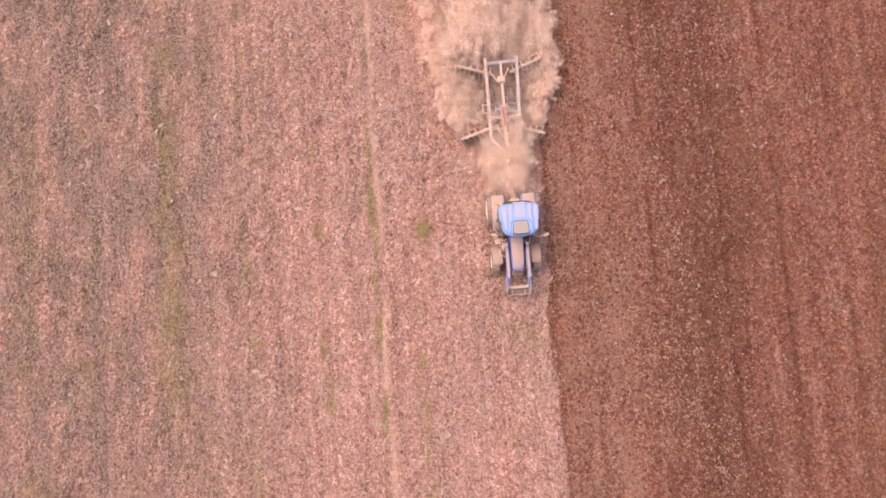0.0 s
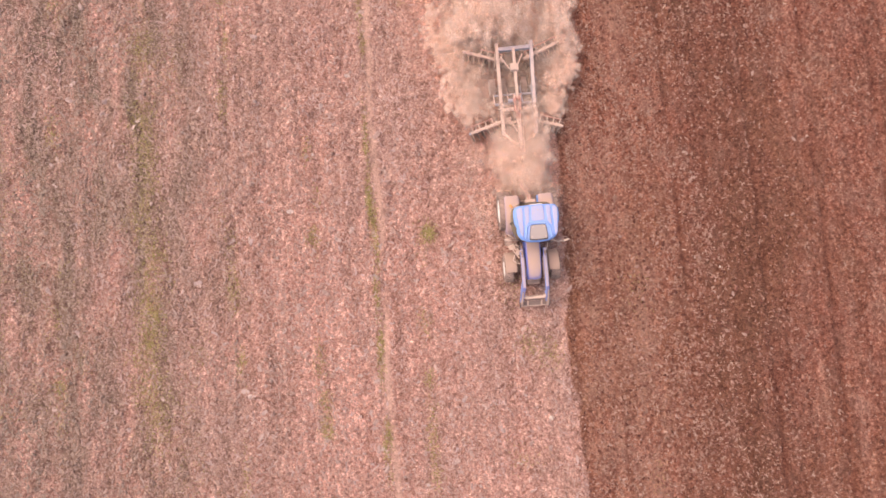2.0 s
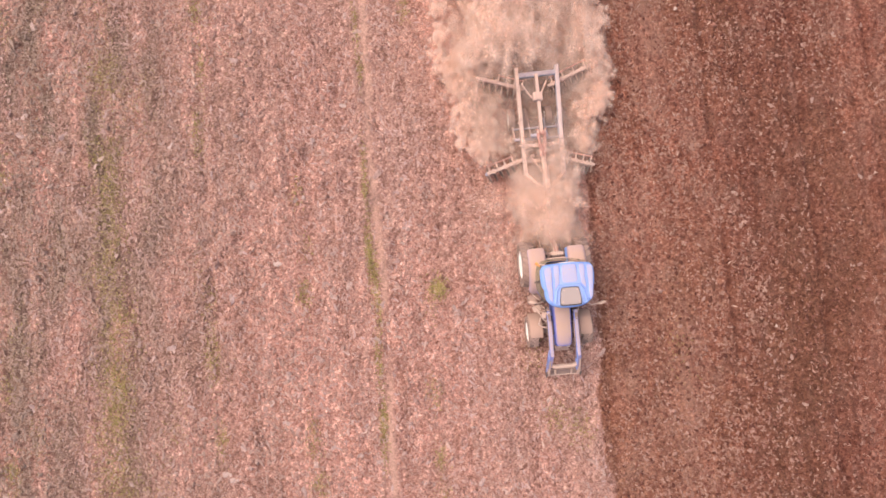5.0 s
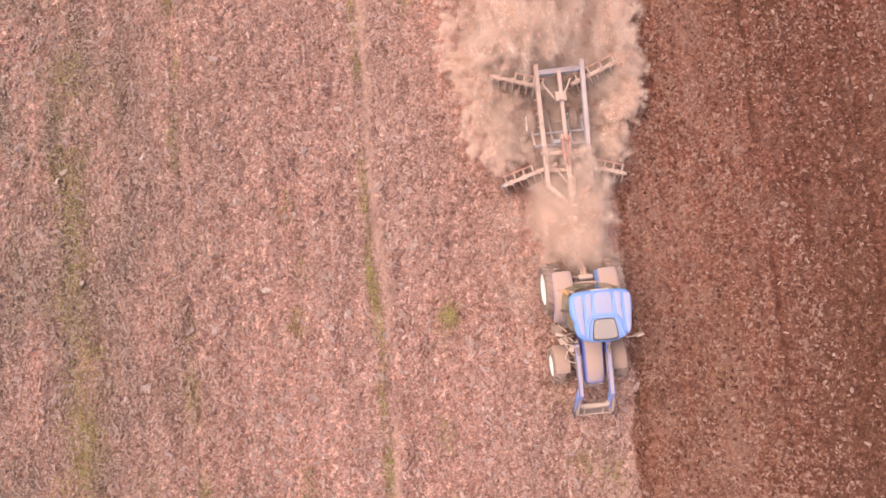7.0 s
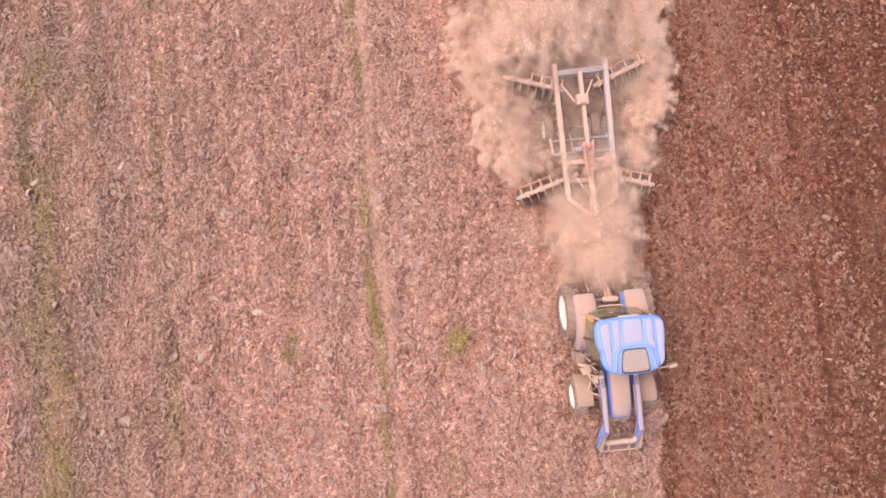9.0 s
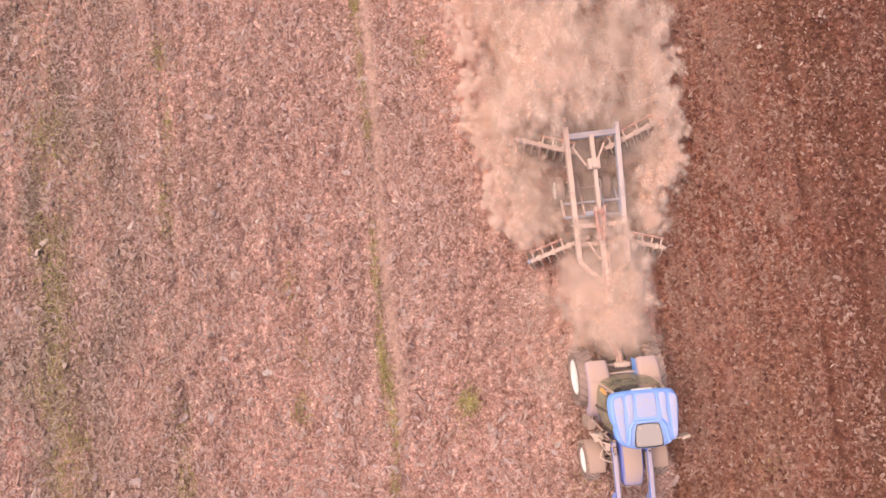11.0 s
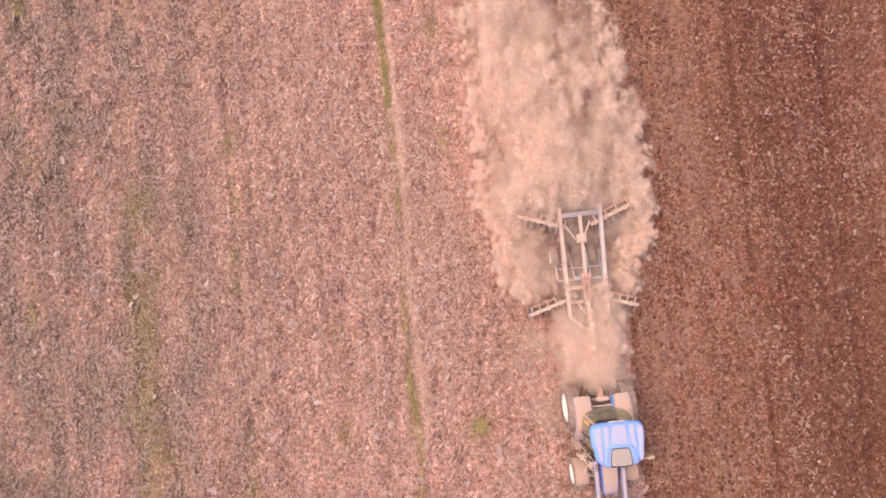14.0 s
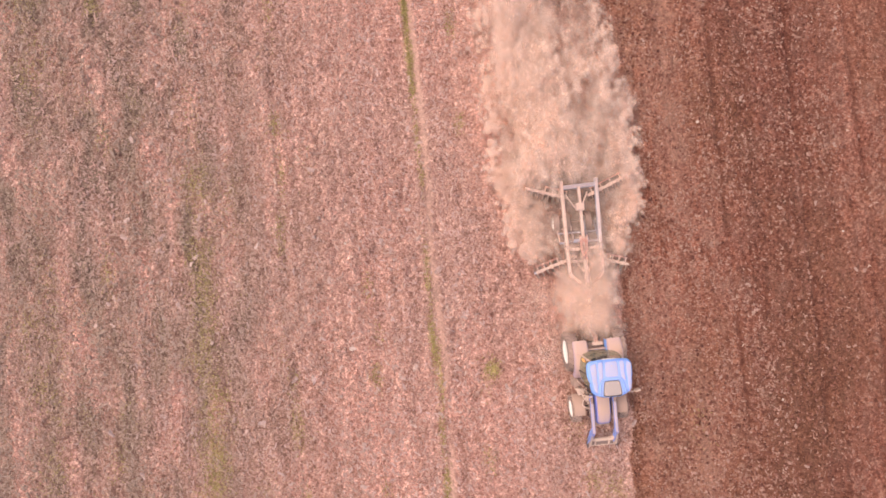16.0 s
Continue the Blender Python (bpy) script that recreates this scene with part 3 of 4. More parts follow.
    scattered("weeds", WEED, "sparse yellow-green weeds growing in rows between straw", "weeds", [BLADE], p[:, :3], p[:, 3:] * np.array([[1.0, 1.1, 1.0]]), rot)


build_weeds()


def build_stone(x, y, size):
    bm = bmesh.new()
    bmesh.ops.create_icosphere(bm, subdivisions=2, radius=size)
    for v in bm.verts:
        v.co *= 0.8 + 0.4 * noise.noise(v.co * (1.6 / size) + Vector((x, y, 0)))
        v.co.z *= 0.6
    me = bpy.data.meshes.new("stone")
    bm.to_mesh(me)
    bm.free()
    me.materials.append(STONE)
    ob = new("stone", me)
    ob.location = (x, y, float(height(np.array([x]), np.array([y]))[0]) + size * 0.2)
    tagged(ob, "pale rounded field stone lying on bare soil", "stone", "field stones")


for sx, sy, ss in ((0.35, -8.6, 0.12), (7.9, -3.0, 0.06), (11.2, 3.8, 0.06), (-9.8, 5.2, 0.08), (5.6, 9.0, 0.09)):
    build_stone(sx, sy, ss)


def husk_mesh(seed, mat):
    """A crumpled, curled husk: one thin sheet with thickness."""
    bm = bmesh.new()
    bmesh.ops.create_grid(bm, x_segments=7, y_segments=4, size=0.5)
    for v in bm.verts:
        u = v.co.x
        v.co.y *= (0.62 - 0.9 * u * u) * 0.9
        p = v.co * 3.1 + Vector((seed * 5.3, 0, 0))
        v.co += Vector((0.06 * noise.noise(p), 0.10 * noise.noise(p + Vector((0, 9, 0))) + 0.25 * u * u * math.sin(seed * 2.0), 0.0))
        v.co.z = 0.10 + 0.16 * noise.noise(p + Vector((0, 0, 7))) - 0.9 * v.co.y * v.co.y
    thick = bmesh.ops.extrude_face_region(bm, geom=bm.faces[:])
    bmesh.ops.translate(bm, verts=[g for g in thick["geom"] if isinstance(g, bmesh.types.BMVert)], vec=(0, 0, 0.025))
    bmesh.ops.recalc_face_normals(bm, faces=bm.faces)
    me = bpy.data.meshes.new("husk")
    bm.to_mesh(me)
    bm.free()
    me.materials.append(mat)
    return me


def build_husks():
    meshes = [husk_mesh(k, HUSK) for k in range(6)]
    soiled = [husk_mesh(k + 6, HUSK_TURNED) for k in range(4)]
    for k in range(300):
        x, y = rng.uniform(-21, 13), rng.uniform(-11, 14)
        if -1.3 < x < 1.3 and -4.4 < y < 7.5:
            continue
        w = float(worked(np.array([x]), np.array([y]))[0]) > 0.5
        ob = new("husk", soiled[k % 4] if w else meshes[k % 6])
        size = rng.uniform(0.16, 0.26) if w else rng.uniform(0.20, 0.36)
        z = float(height(np.array([x]), np.array([y]))[0])
        ob.matrix_world = pose(x, y, z - 0.01, rng.normal(0, 10), rng.normal(0, 10), rng.uniform(0, 360)) @ Matrix.Diagonal((size, size, size, 1))
        tagged(ob, "bleached crumpled husk half sunk in harrowed soil" if w else "bleached crumpled husk lying on dry stubble soil", "husk", "scattered husks")


build_husks()


# ---- tractor ----
TB = (0.0, -0.07, 0.0)
tractor = thing("tractor", TB, "dusty blue farm tractor with front loader arms pulling a harrow", "tractor")


def tyre(bm, centre, radius, width, depth):
    """A tractor tyre carcass."""
    w, r = width / 2, radius - depth
    rim = radius * 0.58
    lathe(bm, [(-w * 0.72, rim), (-w * 0.95, rim + (r - rim) * 0.35), (-w, r * 0.86), (-w * 0.86, r * 0.965), (-w * 0.4, r), (0, r * 1.005), (w * 0.4, r), (w * 0.86, r * 0.965), (w, r * 0.86), (w * 0.95, rim + (r - rim) * 0.35), (w * 0.72, rim), (-w * 0.72, rim)], centre, 44)
    return bm


def wheel(owner, centre, radius, width, lugs, out, depth=0.035, rim_mat=None, name="wheel"):
    """Hub with tyre and rim; out is the side that the dish faces."""
    bm = lathe(bmesh.new(), [(-0.10 * out, 0.0), (-0.10 * out, radius * 0.2), (width * 0.22 * out, radius * 0.2), (width * 0.26 * out, radius * 0.1), (width * 0.26 * out, 0.0)], centre, 18)
    for k in range(8):
        a = 2 * math.pi * k / 8
        p = (centre[0] + width * 0.2 * out, centre[1] + radius * 0.15 * math.cos(a), centre[2] + radius * 0.15 * math.sin(a))
        rod(bm, p, (p[0] + 0.05 * out, p[1], p[2]), 0.014, 6)
    hub = part(name, bm, rim_mat or WHITE_RIM, owner)
    part("tyre", tyre(bmesh.new(), centre, radius, width, depth), RUBBER, hub, "black lugged rubber tyre caked with dust", True)
    w = width / 2
    bm = box(bmesh.new(), (0, 0, 0), (w * 1.12, radius * 0.085, depth * 2.0))
    bmesh.ops.bevel(bm, geom=[e for e in bm.edges if e.verts[0].co.z > 0 and e.verts[1].co.z > 0], offset=depth * 0.3, segments=1, affect="EDGES")
    lug_mesh = bpy.data.meshes.new("lug")
    bm.to_mesh(lug_mesh)
    bm.free()
    lug_mesh.materials.append(RUBBER)
    base = world_base(hub)
    for k in range(lugs):
        for side in (-1, 1):
            a = 2 * math.pi * (k + (0.5 if side > 0 else 0)) / lugs
            lug = new("lug", lug_mesh)
            lug.parent = hub
            lug.matrix_local = Matrix.Translation(Vector(centre) - base) @ Matrix.Rotation(a, 4, "X") @ Matrix.Translation((side * w * 0.52, 0, (radius - depth) * 0.992)) @ Matrix.Rotation(radians(side * 38), 4, "Z") @ Matrix.Rotation(radians(side * 6), 4, "Y")
    part("rim", lathe(bmesh.new(), [(w * 0.80 * out, radius * 0.61), (w * 0.86 * out, radius * 0.57), (w * 0.62 * out, radius * 0.54), (w * 0.45 * out, radius * 0.47), (w * 0.50 * out, radius * 0.30), (w * 0.36 * out, radius * 0.18), (w * 0.30 * out, radius * 0.18), (w * 0.28 * out, radius * 0.5), (-w * 0.7 * out, radius * 0.585)], centre, 36), rim_mat or WHITE_RIM, hub, "white painted steel rim", True)
    return hub


for side in (-1, 1):
    wheel(tractor, (side * 0.94, -0.07, 0.79), 0.79, 0.46, 20, side, 0.04)
    wheel(tractor, (side * 0.93, -2.42, 0.54), 0.55, 0.38, 18, side, 0.03)


def fender(cx, width, radius, centre, a0, a1, thick, drop, round_off):
    """A mudguard bent over a wheel, with a skirt on its inner side."""
    bm = bmesh.new()
    steps = 16
    rings = []
    for k in range(steps + 1):
        a = radians(a0 + (a1 - a0) * k / steps)
        dy, dz = math.cos(a), math.sin(a)
        ring = []
        soft = round_off * width
        arc = [(1 - math.sin(q), 1 - math.cos(q)) for q in (math.pi / 2, 1.18, 0.78, 0.39, 0.0)]
        shoulder = [(-width / 2 + soft * u, radius - soft * v) for u, v in arc]
        for x, r in ((-width / 2, radius - drop), *shoulder, *[(-x, r) for x, r in reversed(shoulder)], (width / 2, radius - drop), (width / 2 - thick, radius - drop), (width / 2 - thick, radius - thick - 0.03), (-width / 2 + thick, radius - thick - 0.03), (-width / 2 + thick, radius - drop)):
            ring.append((cx + x, centre[0] + dy * r, centre[1] + dz * r))
        rings.append(ring)
    loft(bm, rings)
    return bm


for side in (-1, 1):
    rear = part("rear_fender", fender(side * 0.67, 0.60, 0.97, (-0.20, 0.76), 50, 158, 0.03, 0.18, 0.20), FENDER, tractor, "blue rear mudguard under a thick layer of tan dust", True)
    part("fender_step", box(bmesh.new(), (side * 0.67, -0.10, 1.725), (0.50, 0.05, 0.035), bevel=0.012), FENDER, rear)
    if side > 0:
        part("inner_skirt", box(bmesh.new(), (0.362, 0.10, 1.38), (0.012, 0.56, 0.36), bevel=0.004), BLUE, rear, "bare blue inner panel")
    part("tail_lamp", box(bmesh.new(), (side * 0.86, 0.50, 1.46), (0.10, 0.04, 0.07), bevel=0.012), DARK, rear, "small dust-covered tail lamp")
    front = part("front_fender", fender(side * 0.845, 0.46, 0.645, (-2.36, 0.54), 26, 112, 0.02, 0.10, 0.10), MUDGUARD, tractor, "tan dusty plastic front mudguard", True)
    bm = bmesh.new()
    pipe(bm, [(side * 0.40, -2.15, 0.9), (side * 0.62, -2.16, 1.08), (side * 0.80, -2.2, 1.13)], 0.022)
    part("fender_bracket", bm, PALE, front)


def hood():
    """Bonnet: rounded cross sections that fall a little to the nose."""
    rings = []
    for y, w, top, low in ((-1.42, 0.31, 1.64, 0.95), (-1.75, 0.305, 1.63, 0.95), (-2.2, 0.295, 1.60, 0.95), (-2.55, 0.29, 1.56, 0.93), (-2.80, 0.275, 1.49, 0.92), (-2.90, 0.25, 1.42, 0.95), (-2.94, 0.20, 1.30, 1.0)):
        ring = [(-w, y, low), (-w, y, top - 0.22), (-w * 0.97, y, top - 0.09), (-w * 0.80, y, top - 0.02), (-w * 0.4, y, top + 0.005), (w * 0.4, y, top + 0.005), (w * 0.80, y, top - 0.02), (w * 0.97, y, top - 0.09), (w, y, top - 0.22), (w, y, low)]
        rings.append(ring)
    return loft(bmesh.new(), rings)


hood_ob = part("hood", hood(), BLUE_BODY, tractor, "long blue engine bonnet coated with tan dust", True)
part("grille", box(bmesh.new(), (0, -2.945, 1.13), (0.34, 0.03, 0.30), bevel=0.01), DARK, hood_ob, "black front grille")
for side in (-1, 1):
    part("headlight", box(bmesh.new(), (side * 0.15, -2.935, 1.35), (0.11, 0.04, 0.07), tilt=20, bevel=0.012), HATCH, hood_ob, "dusty headlight")
    part("side_vent", box(bmesh.new(), (side * 0.297, -2.2, 1.22), (0.012, 0.62, 0.2)), DARK, hood_ob, "black side vent")
bm = box(bmesh.new(), (0, -1.3, 0.78), (0.46, 3.1, 0.36), bevel=0.04)
box(bm, (0, -2.42, 0.62), (1.3, 0.16, 0.18), bevel=0.03)
box(bm, (0, -0.07, 0.82), (1.45, 0.26, 0.28), bevel=0.05)
box(bm, (0, -3.02, 0.72), (0.5, 0.22, 0.34), bevel=0.03)
part("chassis", bm, DARK, tractor, "dark dusty chassis and axles")

# cab: floor, seat, pillars, panes, roof
CAB = rounded([(-0.60, 0.02), (0.60, 0.02), (0.80, -0.28), (0.80, -0.95), (0.52, -1.48), (-0.52, -1.48), (-0.80, -0.95), (-0.80, -0.28)], 2)
CAB_C = (0.0, -0.72)
cab = part("cab", loft(bmesh.new(), [inset(CAB, 0.10, CAB_C, 0.95), inset(CAB, 0.03, CAB_C, 1.2), inset(CAB, 0.02, CAB_C, 1.36), inset(CAB, 0.08, CAB_C, 1.36), inset(CAB, 0.12, CAB_C, 1.1)]), BLUE_BODY, tractor, "lower cab shell")
pane = part("cab_glass", loft(bmesh.new(), [inset(CAB, 0.02, CAB_C, 1.365), inset(CAB, 0.0, CAB_C, 1.8), inset(CAB, 0.04, CAB_C, 2.3), inset(CAB, 0.09, CAB_C, 2.67)], cap=False), GLASS, tractor, "greenish dusty curved cab windows", True)
pane.visible_shadow = False
for i, (ax, ay) in enumerate(((-0.70, -0.12), (0.70, -0.12), (-0.80, -0.72), (0.80, -0.72), (-0.60, -1.36), (0.60, -1.36))):
    bm = bmesh.new()
    pipe(bm, [(ax * 1.0, ay, 1.34), (ax * 1.005, ay, 1.8), (ax * 0.95, CAB_C[1] + (ay - CAB_C[1]) * 0.94, 2.3), (ax * 0.89, CAB_C[1] + (ay - CAB_C[1]) * 0.88, 2.69)], 0.032)
    part("pillar", bm, PALE if i in (0, 1) else DARK, cab)
bm = bmesh.new()
rear_rail = [(-0.66, -0.10, 1.42), (-0.52, 0.03, 1.42), (0.0, 0.05, 1.42), (0.52, 0.03, 1.42), (0.66, -0.10, 1.42)]
pipe(bm, rear_rail, 0.026)
part("rear_window_frame", bm, PALE, cab, "tan dusty rear window frame")
bm = box(bmesh.new(), (0, -0.55, 1.42), (0.50, 0.50, 0.14), bevel=0.05)
box(bm, (0, -0.30, 1.72), (0.48, 0.14, 0.56), bevel=0.06, tilt=-8)
part("seat", bm, SEATCLOTH, cab, "dark upholstered driver seat", True)
bm = bmesh.new()
pipe(bm, [(0, -1.32, 1.2), (0, -1.12, 1.62)], 0.03)
bmesh.ops.create_cone(bm, cap_ends=True, segments=20, radius1=0.2, radius2=0.2, depth=0.03, matrix=pose(0, -1.11, 1.64, 28, 0, 0))
part("steering_wheel", bm, DARK, cab, "black steering wheel")

ROOF = rounded([(-0.66, -0.17), (0.66, -0.17), (0.84, -0.30), (0.86, -0.62), (0.83, -0.89), (0.75, -1.00), (0.78, -1.12), (0.72, -1.38), (0.46, -1.56), (0.0, -1.60), (-0.46, -1.56), (-0.72, -1.38), (-0.78, -1.12), (-0.75, -1.00), (-0.83, -0.89), (-0.86, -0.62), (-0.84, -0.30)], 2)
RC = (0.0, -0.86)
rings = [inset(ROOF, 0.10, RC, 2.650), inset(ROOF, 0.01, RC, 2.680), inset(ROOF, 0.0, RC, 2.730), inset(ROOF, 0.015, RC, 2.810), inset(ROOF, 0.06, RC, 2.865), inset(ROOF, 0.12, RC, 2.885), inset(ROOF, 0.32, RC, 2.910), inset(ROOF, 0.55, RC, 2.925)]
roof = part("roof", loft(bmesh.new(), rings), BLUE, tractor, "moulded blue cab roof with a film of dust", True)
PANELS = (((-0.21, -0.21), (0.29, -0.21), (0.31, -0.83), (-0.23, -0.83)),
          ((-0.46, -0.22), (-0.25, -0.21), (-0.275, -0.85), (-0.43, -1.02), (-0.46, -1.02)), ((0.33, -0.21), (0.54, -0.22), (0.54, -1.02), (0.51, -1.02), (0.355, -0.85)),
          ((-0.76, -0.30), (-0.50, -0.23), (-0.50, -1.05), (-0.55, -1.42), (-0.66, -1.30), (-0.74, -0.86)), ((0.58, -0.23), (0.79, -0.30), (0.78, -0.86), (0.72, -1.30), (0.62, -1.42), (0.58, -1.05)))
for corners in PANELS:
    outline = rounded([tuple(Vector(a).lerp(Vector(b), u)) for a, b in zip(corners, corners[1:] + corners[:1]) for u in (0.12, 0.5, 0.88)], 1)
    c = (sum(x for x, y in outline) / len(outline), sum(y for x, y in outline) / len(outline))
    part("roof_panel", loft(bmesh.new(), [inset(outline, d, c, z) for d, z in ((0.0, 2.890), (0.008, 2.912), (0.022, 2.926), (0.045, 2.934), (0.07, 2.937))]), ROOF_DUST, roof, "", True)
bm = bmesh.new()
pipe(bm, [(-0.47, -1.44, 2.905), (-0.40, -1.04, 2.915), (-0.30, -0.90, 2.920), (0.34, -0.90, 2.920), (0.44, -1.04, 2.915), (0.51, -1.44, 2.905)], 0.042, 12)
part("hatch_surround", bm, BLUE, roof, "", True)
bm = loft(bmesh.new(), [[(x, y, z) for x, y in rounded([(-0.215, -0.945), (0.255, -0.945), (0.315, -1.00), (0.362, -1.475), (0.29, -1.525), (-0.27, -1.525), (-0.342, -1.475), (-0.278, -1.00)], 1)] for z in (2.890, 2.940)])
part("hatch_gap", bm, SEAL, roof, "dark rubber hatch seal")
bm = loft(bmesh.new(), [[(0.02 + (x - 0.02) * k, -1.23 + (y + 1.23) * k, z) for x, y in rounded([(-0.20, -0.96), (0.24, -0.96), (0.30, -1.01), (0.343, -1.44), (0.275, -1.49), (-0.255, -1.49), (-0.323, -1.44), (-0.263, -1.01)], 1)] for z, k in ((2.910, 0.99), (2.955, 0.99), (2.967, 0.95))])
hatch = part("hatch", bm, HATCH, roof, "grey dusty roof hatch", True)
for hx, hy in ((-0.19, -1.04), (0.23, -1.04), (-0.24, -1.40), (0.27, -1.40)):
    part("bolt", rod(bmesh.new(), (hx, hy, 2.960), (hx, hy, 2.982), 0.022, 8), PALE, hatch)
bm = box(bmesh.new(), (0.02, -0.165, 2.750), (0.50, 0.035, 0.06), bevel=0.012)
part("rear_light_bar", bm, WHITE_RIM, roof, "white lamp strip under the roof edge")
part("roof_plug", rod(bmesh.new(), (0.06, -0.40, 2.920), (0.06, -0.40, 2.940), 0.02, 8), PALE, roof)
bm = pipe(bmesh.new(), [(-0.66, -0.2, 2.570), (-0.86, -0.12, 2.600)], 0.018)
lamp_arm = part("beacon_arm", bm, PALE, tractor)
part("beacon", rod(bmesh.new(), (-0.86, -0.12, 2.570), (-0.80, -0.22, 2.710), 0.05, 12, 0.035), ORANGE, lamp_arm, "dusty orange warning beacon")

roof.location.x += 0.045

# mirrors on stalks, steps, exhaust, pipes beside the cab
for side, tip in ((1, 1.19), (-1, -1.02)):
    z = 2.2 if side > 0 else 1.95
    y = -1.56 if side > 0 else -1.38
    arm = part("mirror_arm", pipe(bmesh.new(), [(side * 0.58, -1.38, z - 0.25), (side * 0.85, y - 0.02, z), (tip - side * 0.1, y, z)], 0.022), PALE, tractor)
    part("mirror", box(bmesh.new(), (tip, y + 0.02, z - 0.02), (0.22, 0.09, 0.26), turn=side * 14, bevel=0.035), PALE, arm, "tan rear-view mirror housing", True)
for side in (-1, 1):
    bm = bmesh.new()
    for k in range(3):
        box(bm, (side * 0.86, -1.32, 0.48 + 0.27 * k), (0.24, 0.30, 0.035), bevel=0.008)
    bar(bm, (side * 0.78, -1.18, 0.45), (side * 0.78, -1.18, 1.25), 0.03, 0.04, 0)
    bar(bm, (side * 0.78, -1.46, 0.45), (side * 0.78, -1.46, 1.25), 0.03, 0.04, 0)
    part("cab_step", bm, DARK, tractor, "dark steel cab steps")
    bm = box(bmesh.new(), (side * 0.62, -1.0, 0.72), (0.34, 0.62, 0.42), bevel=0.05)
    part("fuel_tank", bm, DARK, tractor)
part("handrail", pipe(bmesh.new(), [(-0.84, -1.08, 1.15), (-0.92, -1.12, 1.5), (-0.78, -1.3, 1.9)], 0.018), PALE, tractor)
part("exhaust", pipe(bmesh.new(), [(-0.46, -1.62, 1.15), (-0.52, -1.62, 1.4), (-0.52, -1.60, 1.9)], 0.045, 10), DARK, tractor, "dark exhaust stack")
for k in range(3):
    pts = [(-0.78 + 0.09 * k, -1.5, 1.2), (-0.66 + 0.06 * k, -1.62 - 0.05 * k, 1.42), (-0.44, -1.78, 1.38)]
    part("hose", pipe(bmesh.new(), pts, 0.018, 6), PALE if k == 1 else DARK, tractor)

# loader arms with the quick-attach carrier
for side in (-1, 1):
    bm = bmesh.new()
    bar(bm, (side * 0.44, -1.78, 0.8), (side * 0.44, -1.78, 1.50), 0.12, 0.14, 0.012)
    part("loader_tower", bm, DARK, tractor, "dark loader bracket")
    bm = bmesh.new()
    bar(bm, (side * 0.45, -1.72, 1.52), (side * 0.45, -3.24, 1.42), 0.115, 0.17, 0.015)
    bar(bm, (side * 0.45, -3.16, 1.45), (side * 0.52, -3.78, 0.70), 0.125, 0.20, 0.015)
    arm = part("loader_arm", bm, ARM_PAINT, tractor, "blue bent loader arm")
    knee = [(-3.00, 1.53), (-3.30, 1.50), (-3.58, 1.16), (-3.84, 0.80), (-3.74, 0.66), (-3.46, 0.96), (-3.16, 1.26)]
    x0 = side * 0.47 - 0.072
    bm = loft(bmesh.new(), [[(x0 + dx + side * 0.05 * max(0.0, (-3.2 - y) / 0.6), y, z) for y, z in knee] for dx in (-0.010, 0.010)])
    part("knee_plate", bm, KNEE, arm, "blue steel knee plate of the loader arm")
    bm = bmesh.new()
    rod(bm, (side * 0.45, -1.85, 1.02), (side * 0.45, -2.7, 1.24), 0.045, 12)
    rod(bm, (side * 0.45, -2.7, 1.24), (side * 0.45, -3.12, 1.34), 0.025, 10)
    part("lift_cylinder", bm, DARK, arm, "black lift cylinder")
    part("arm_bracket", box(bmesh.new(), (side * 0.45, -1.90, 1.615), (0.09, 0.15, 0.05), bevel=0.012), DARK, arm, "dark bolted arm bracket")
    part("tilt_cylinder", rod(rod(bmesh.new(), (side * 0.37, -2.05, 1.50), (side * 0.37, -2.85, 1.44), 0.032, 10), (side * 0.37, -2.85, 1.44), (side * 0.40, -3.38, 1.22), 0.018, 8), DARK, arm, "dark tilt cylinder")
    part("arm_hose", pipe(bmesh.new(), [(side * 0.52, -1.95, 1.52), (side * 0.53, -2.6, 1.52), (side * 0.53, -3.2, 1.44), (side * 0.60, -3.7, 0.82)], 0.014, 6), DARK, arm)
    part("carrier_plate", box(bmesh.new(), (side * 0.585, -3.86, 0.72), (0.03, 0.26, 0.32), bevel=0.01, tilt=-30), DARK, arm, "dark dusty carrier side plate")
    part("pivot_pin", rod(bmesh.new(), (side * 0.36, -1.75, 1.46), (side * 0.54, -1.75, 1.46), 0.05, 12), DARK, arm)
    bm = bmesh.new()
    bar(bm, (side * 0.50, -3.40, 1.30), (side * 0.52, -3.86, 0.92), 0.05, 0.09, 0.008)
    bar(bm, (side * 0.52, -3.74, 0.95), (side * 0.52, -3.97, 0.60), 0.08, 0.12, 0.01)
    part("tilt_link", bm, PALE, arm)
part("loader_crossbar", pipe(bmesh.new(), [(-0.50, -3.56, 0.98), (-0.34, -3.65, 0.95), (0.34, -3.65, 0.95), (0.50, -3.56, 0.98)], 0.075, 12), PALE, tractor, "tan dusty loader cross tube")
bm = bmesh.new()
bar(bm, (-0.56, -3.98, 0.56), (0.56, -3.98, 0.56), 0.05, 0.06, 0.01)
for x in (-0.52, 0.52):
    bar(bm, (x, -3.72, 0.84), (x, -3.99, 0.58), 0.05, 0.06, 0.008)
carrier = part("tool_carrier", bm, PALE, tractor, "empty tan loader tool carrier")
part("carrier_back_plate", box(bmesh.new(), (0.0, -3.86, 0.66), (0.96, 0.02, 0.30), tilt=-52, bevel=0.006), DARK, carrier, "dark dusty carrier back plate")
for x in (-0.28, 0.28):
    part("locking_hook", bar(bmesh.new(), (x, -3.76, 0.82), (x, -3.94, 0.66), 0.06, 0.07, 0.01), PALE, carrier)
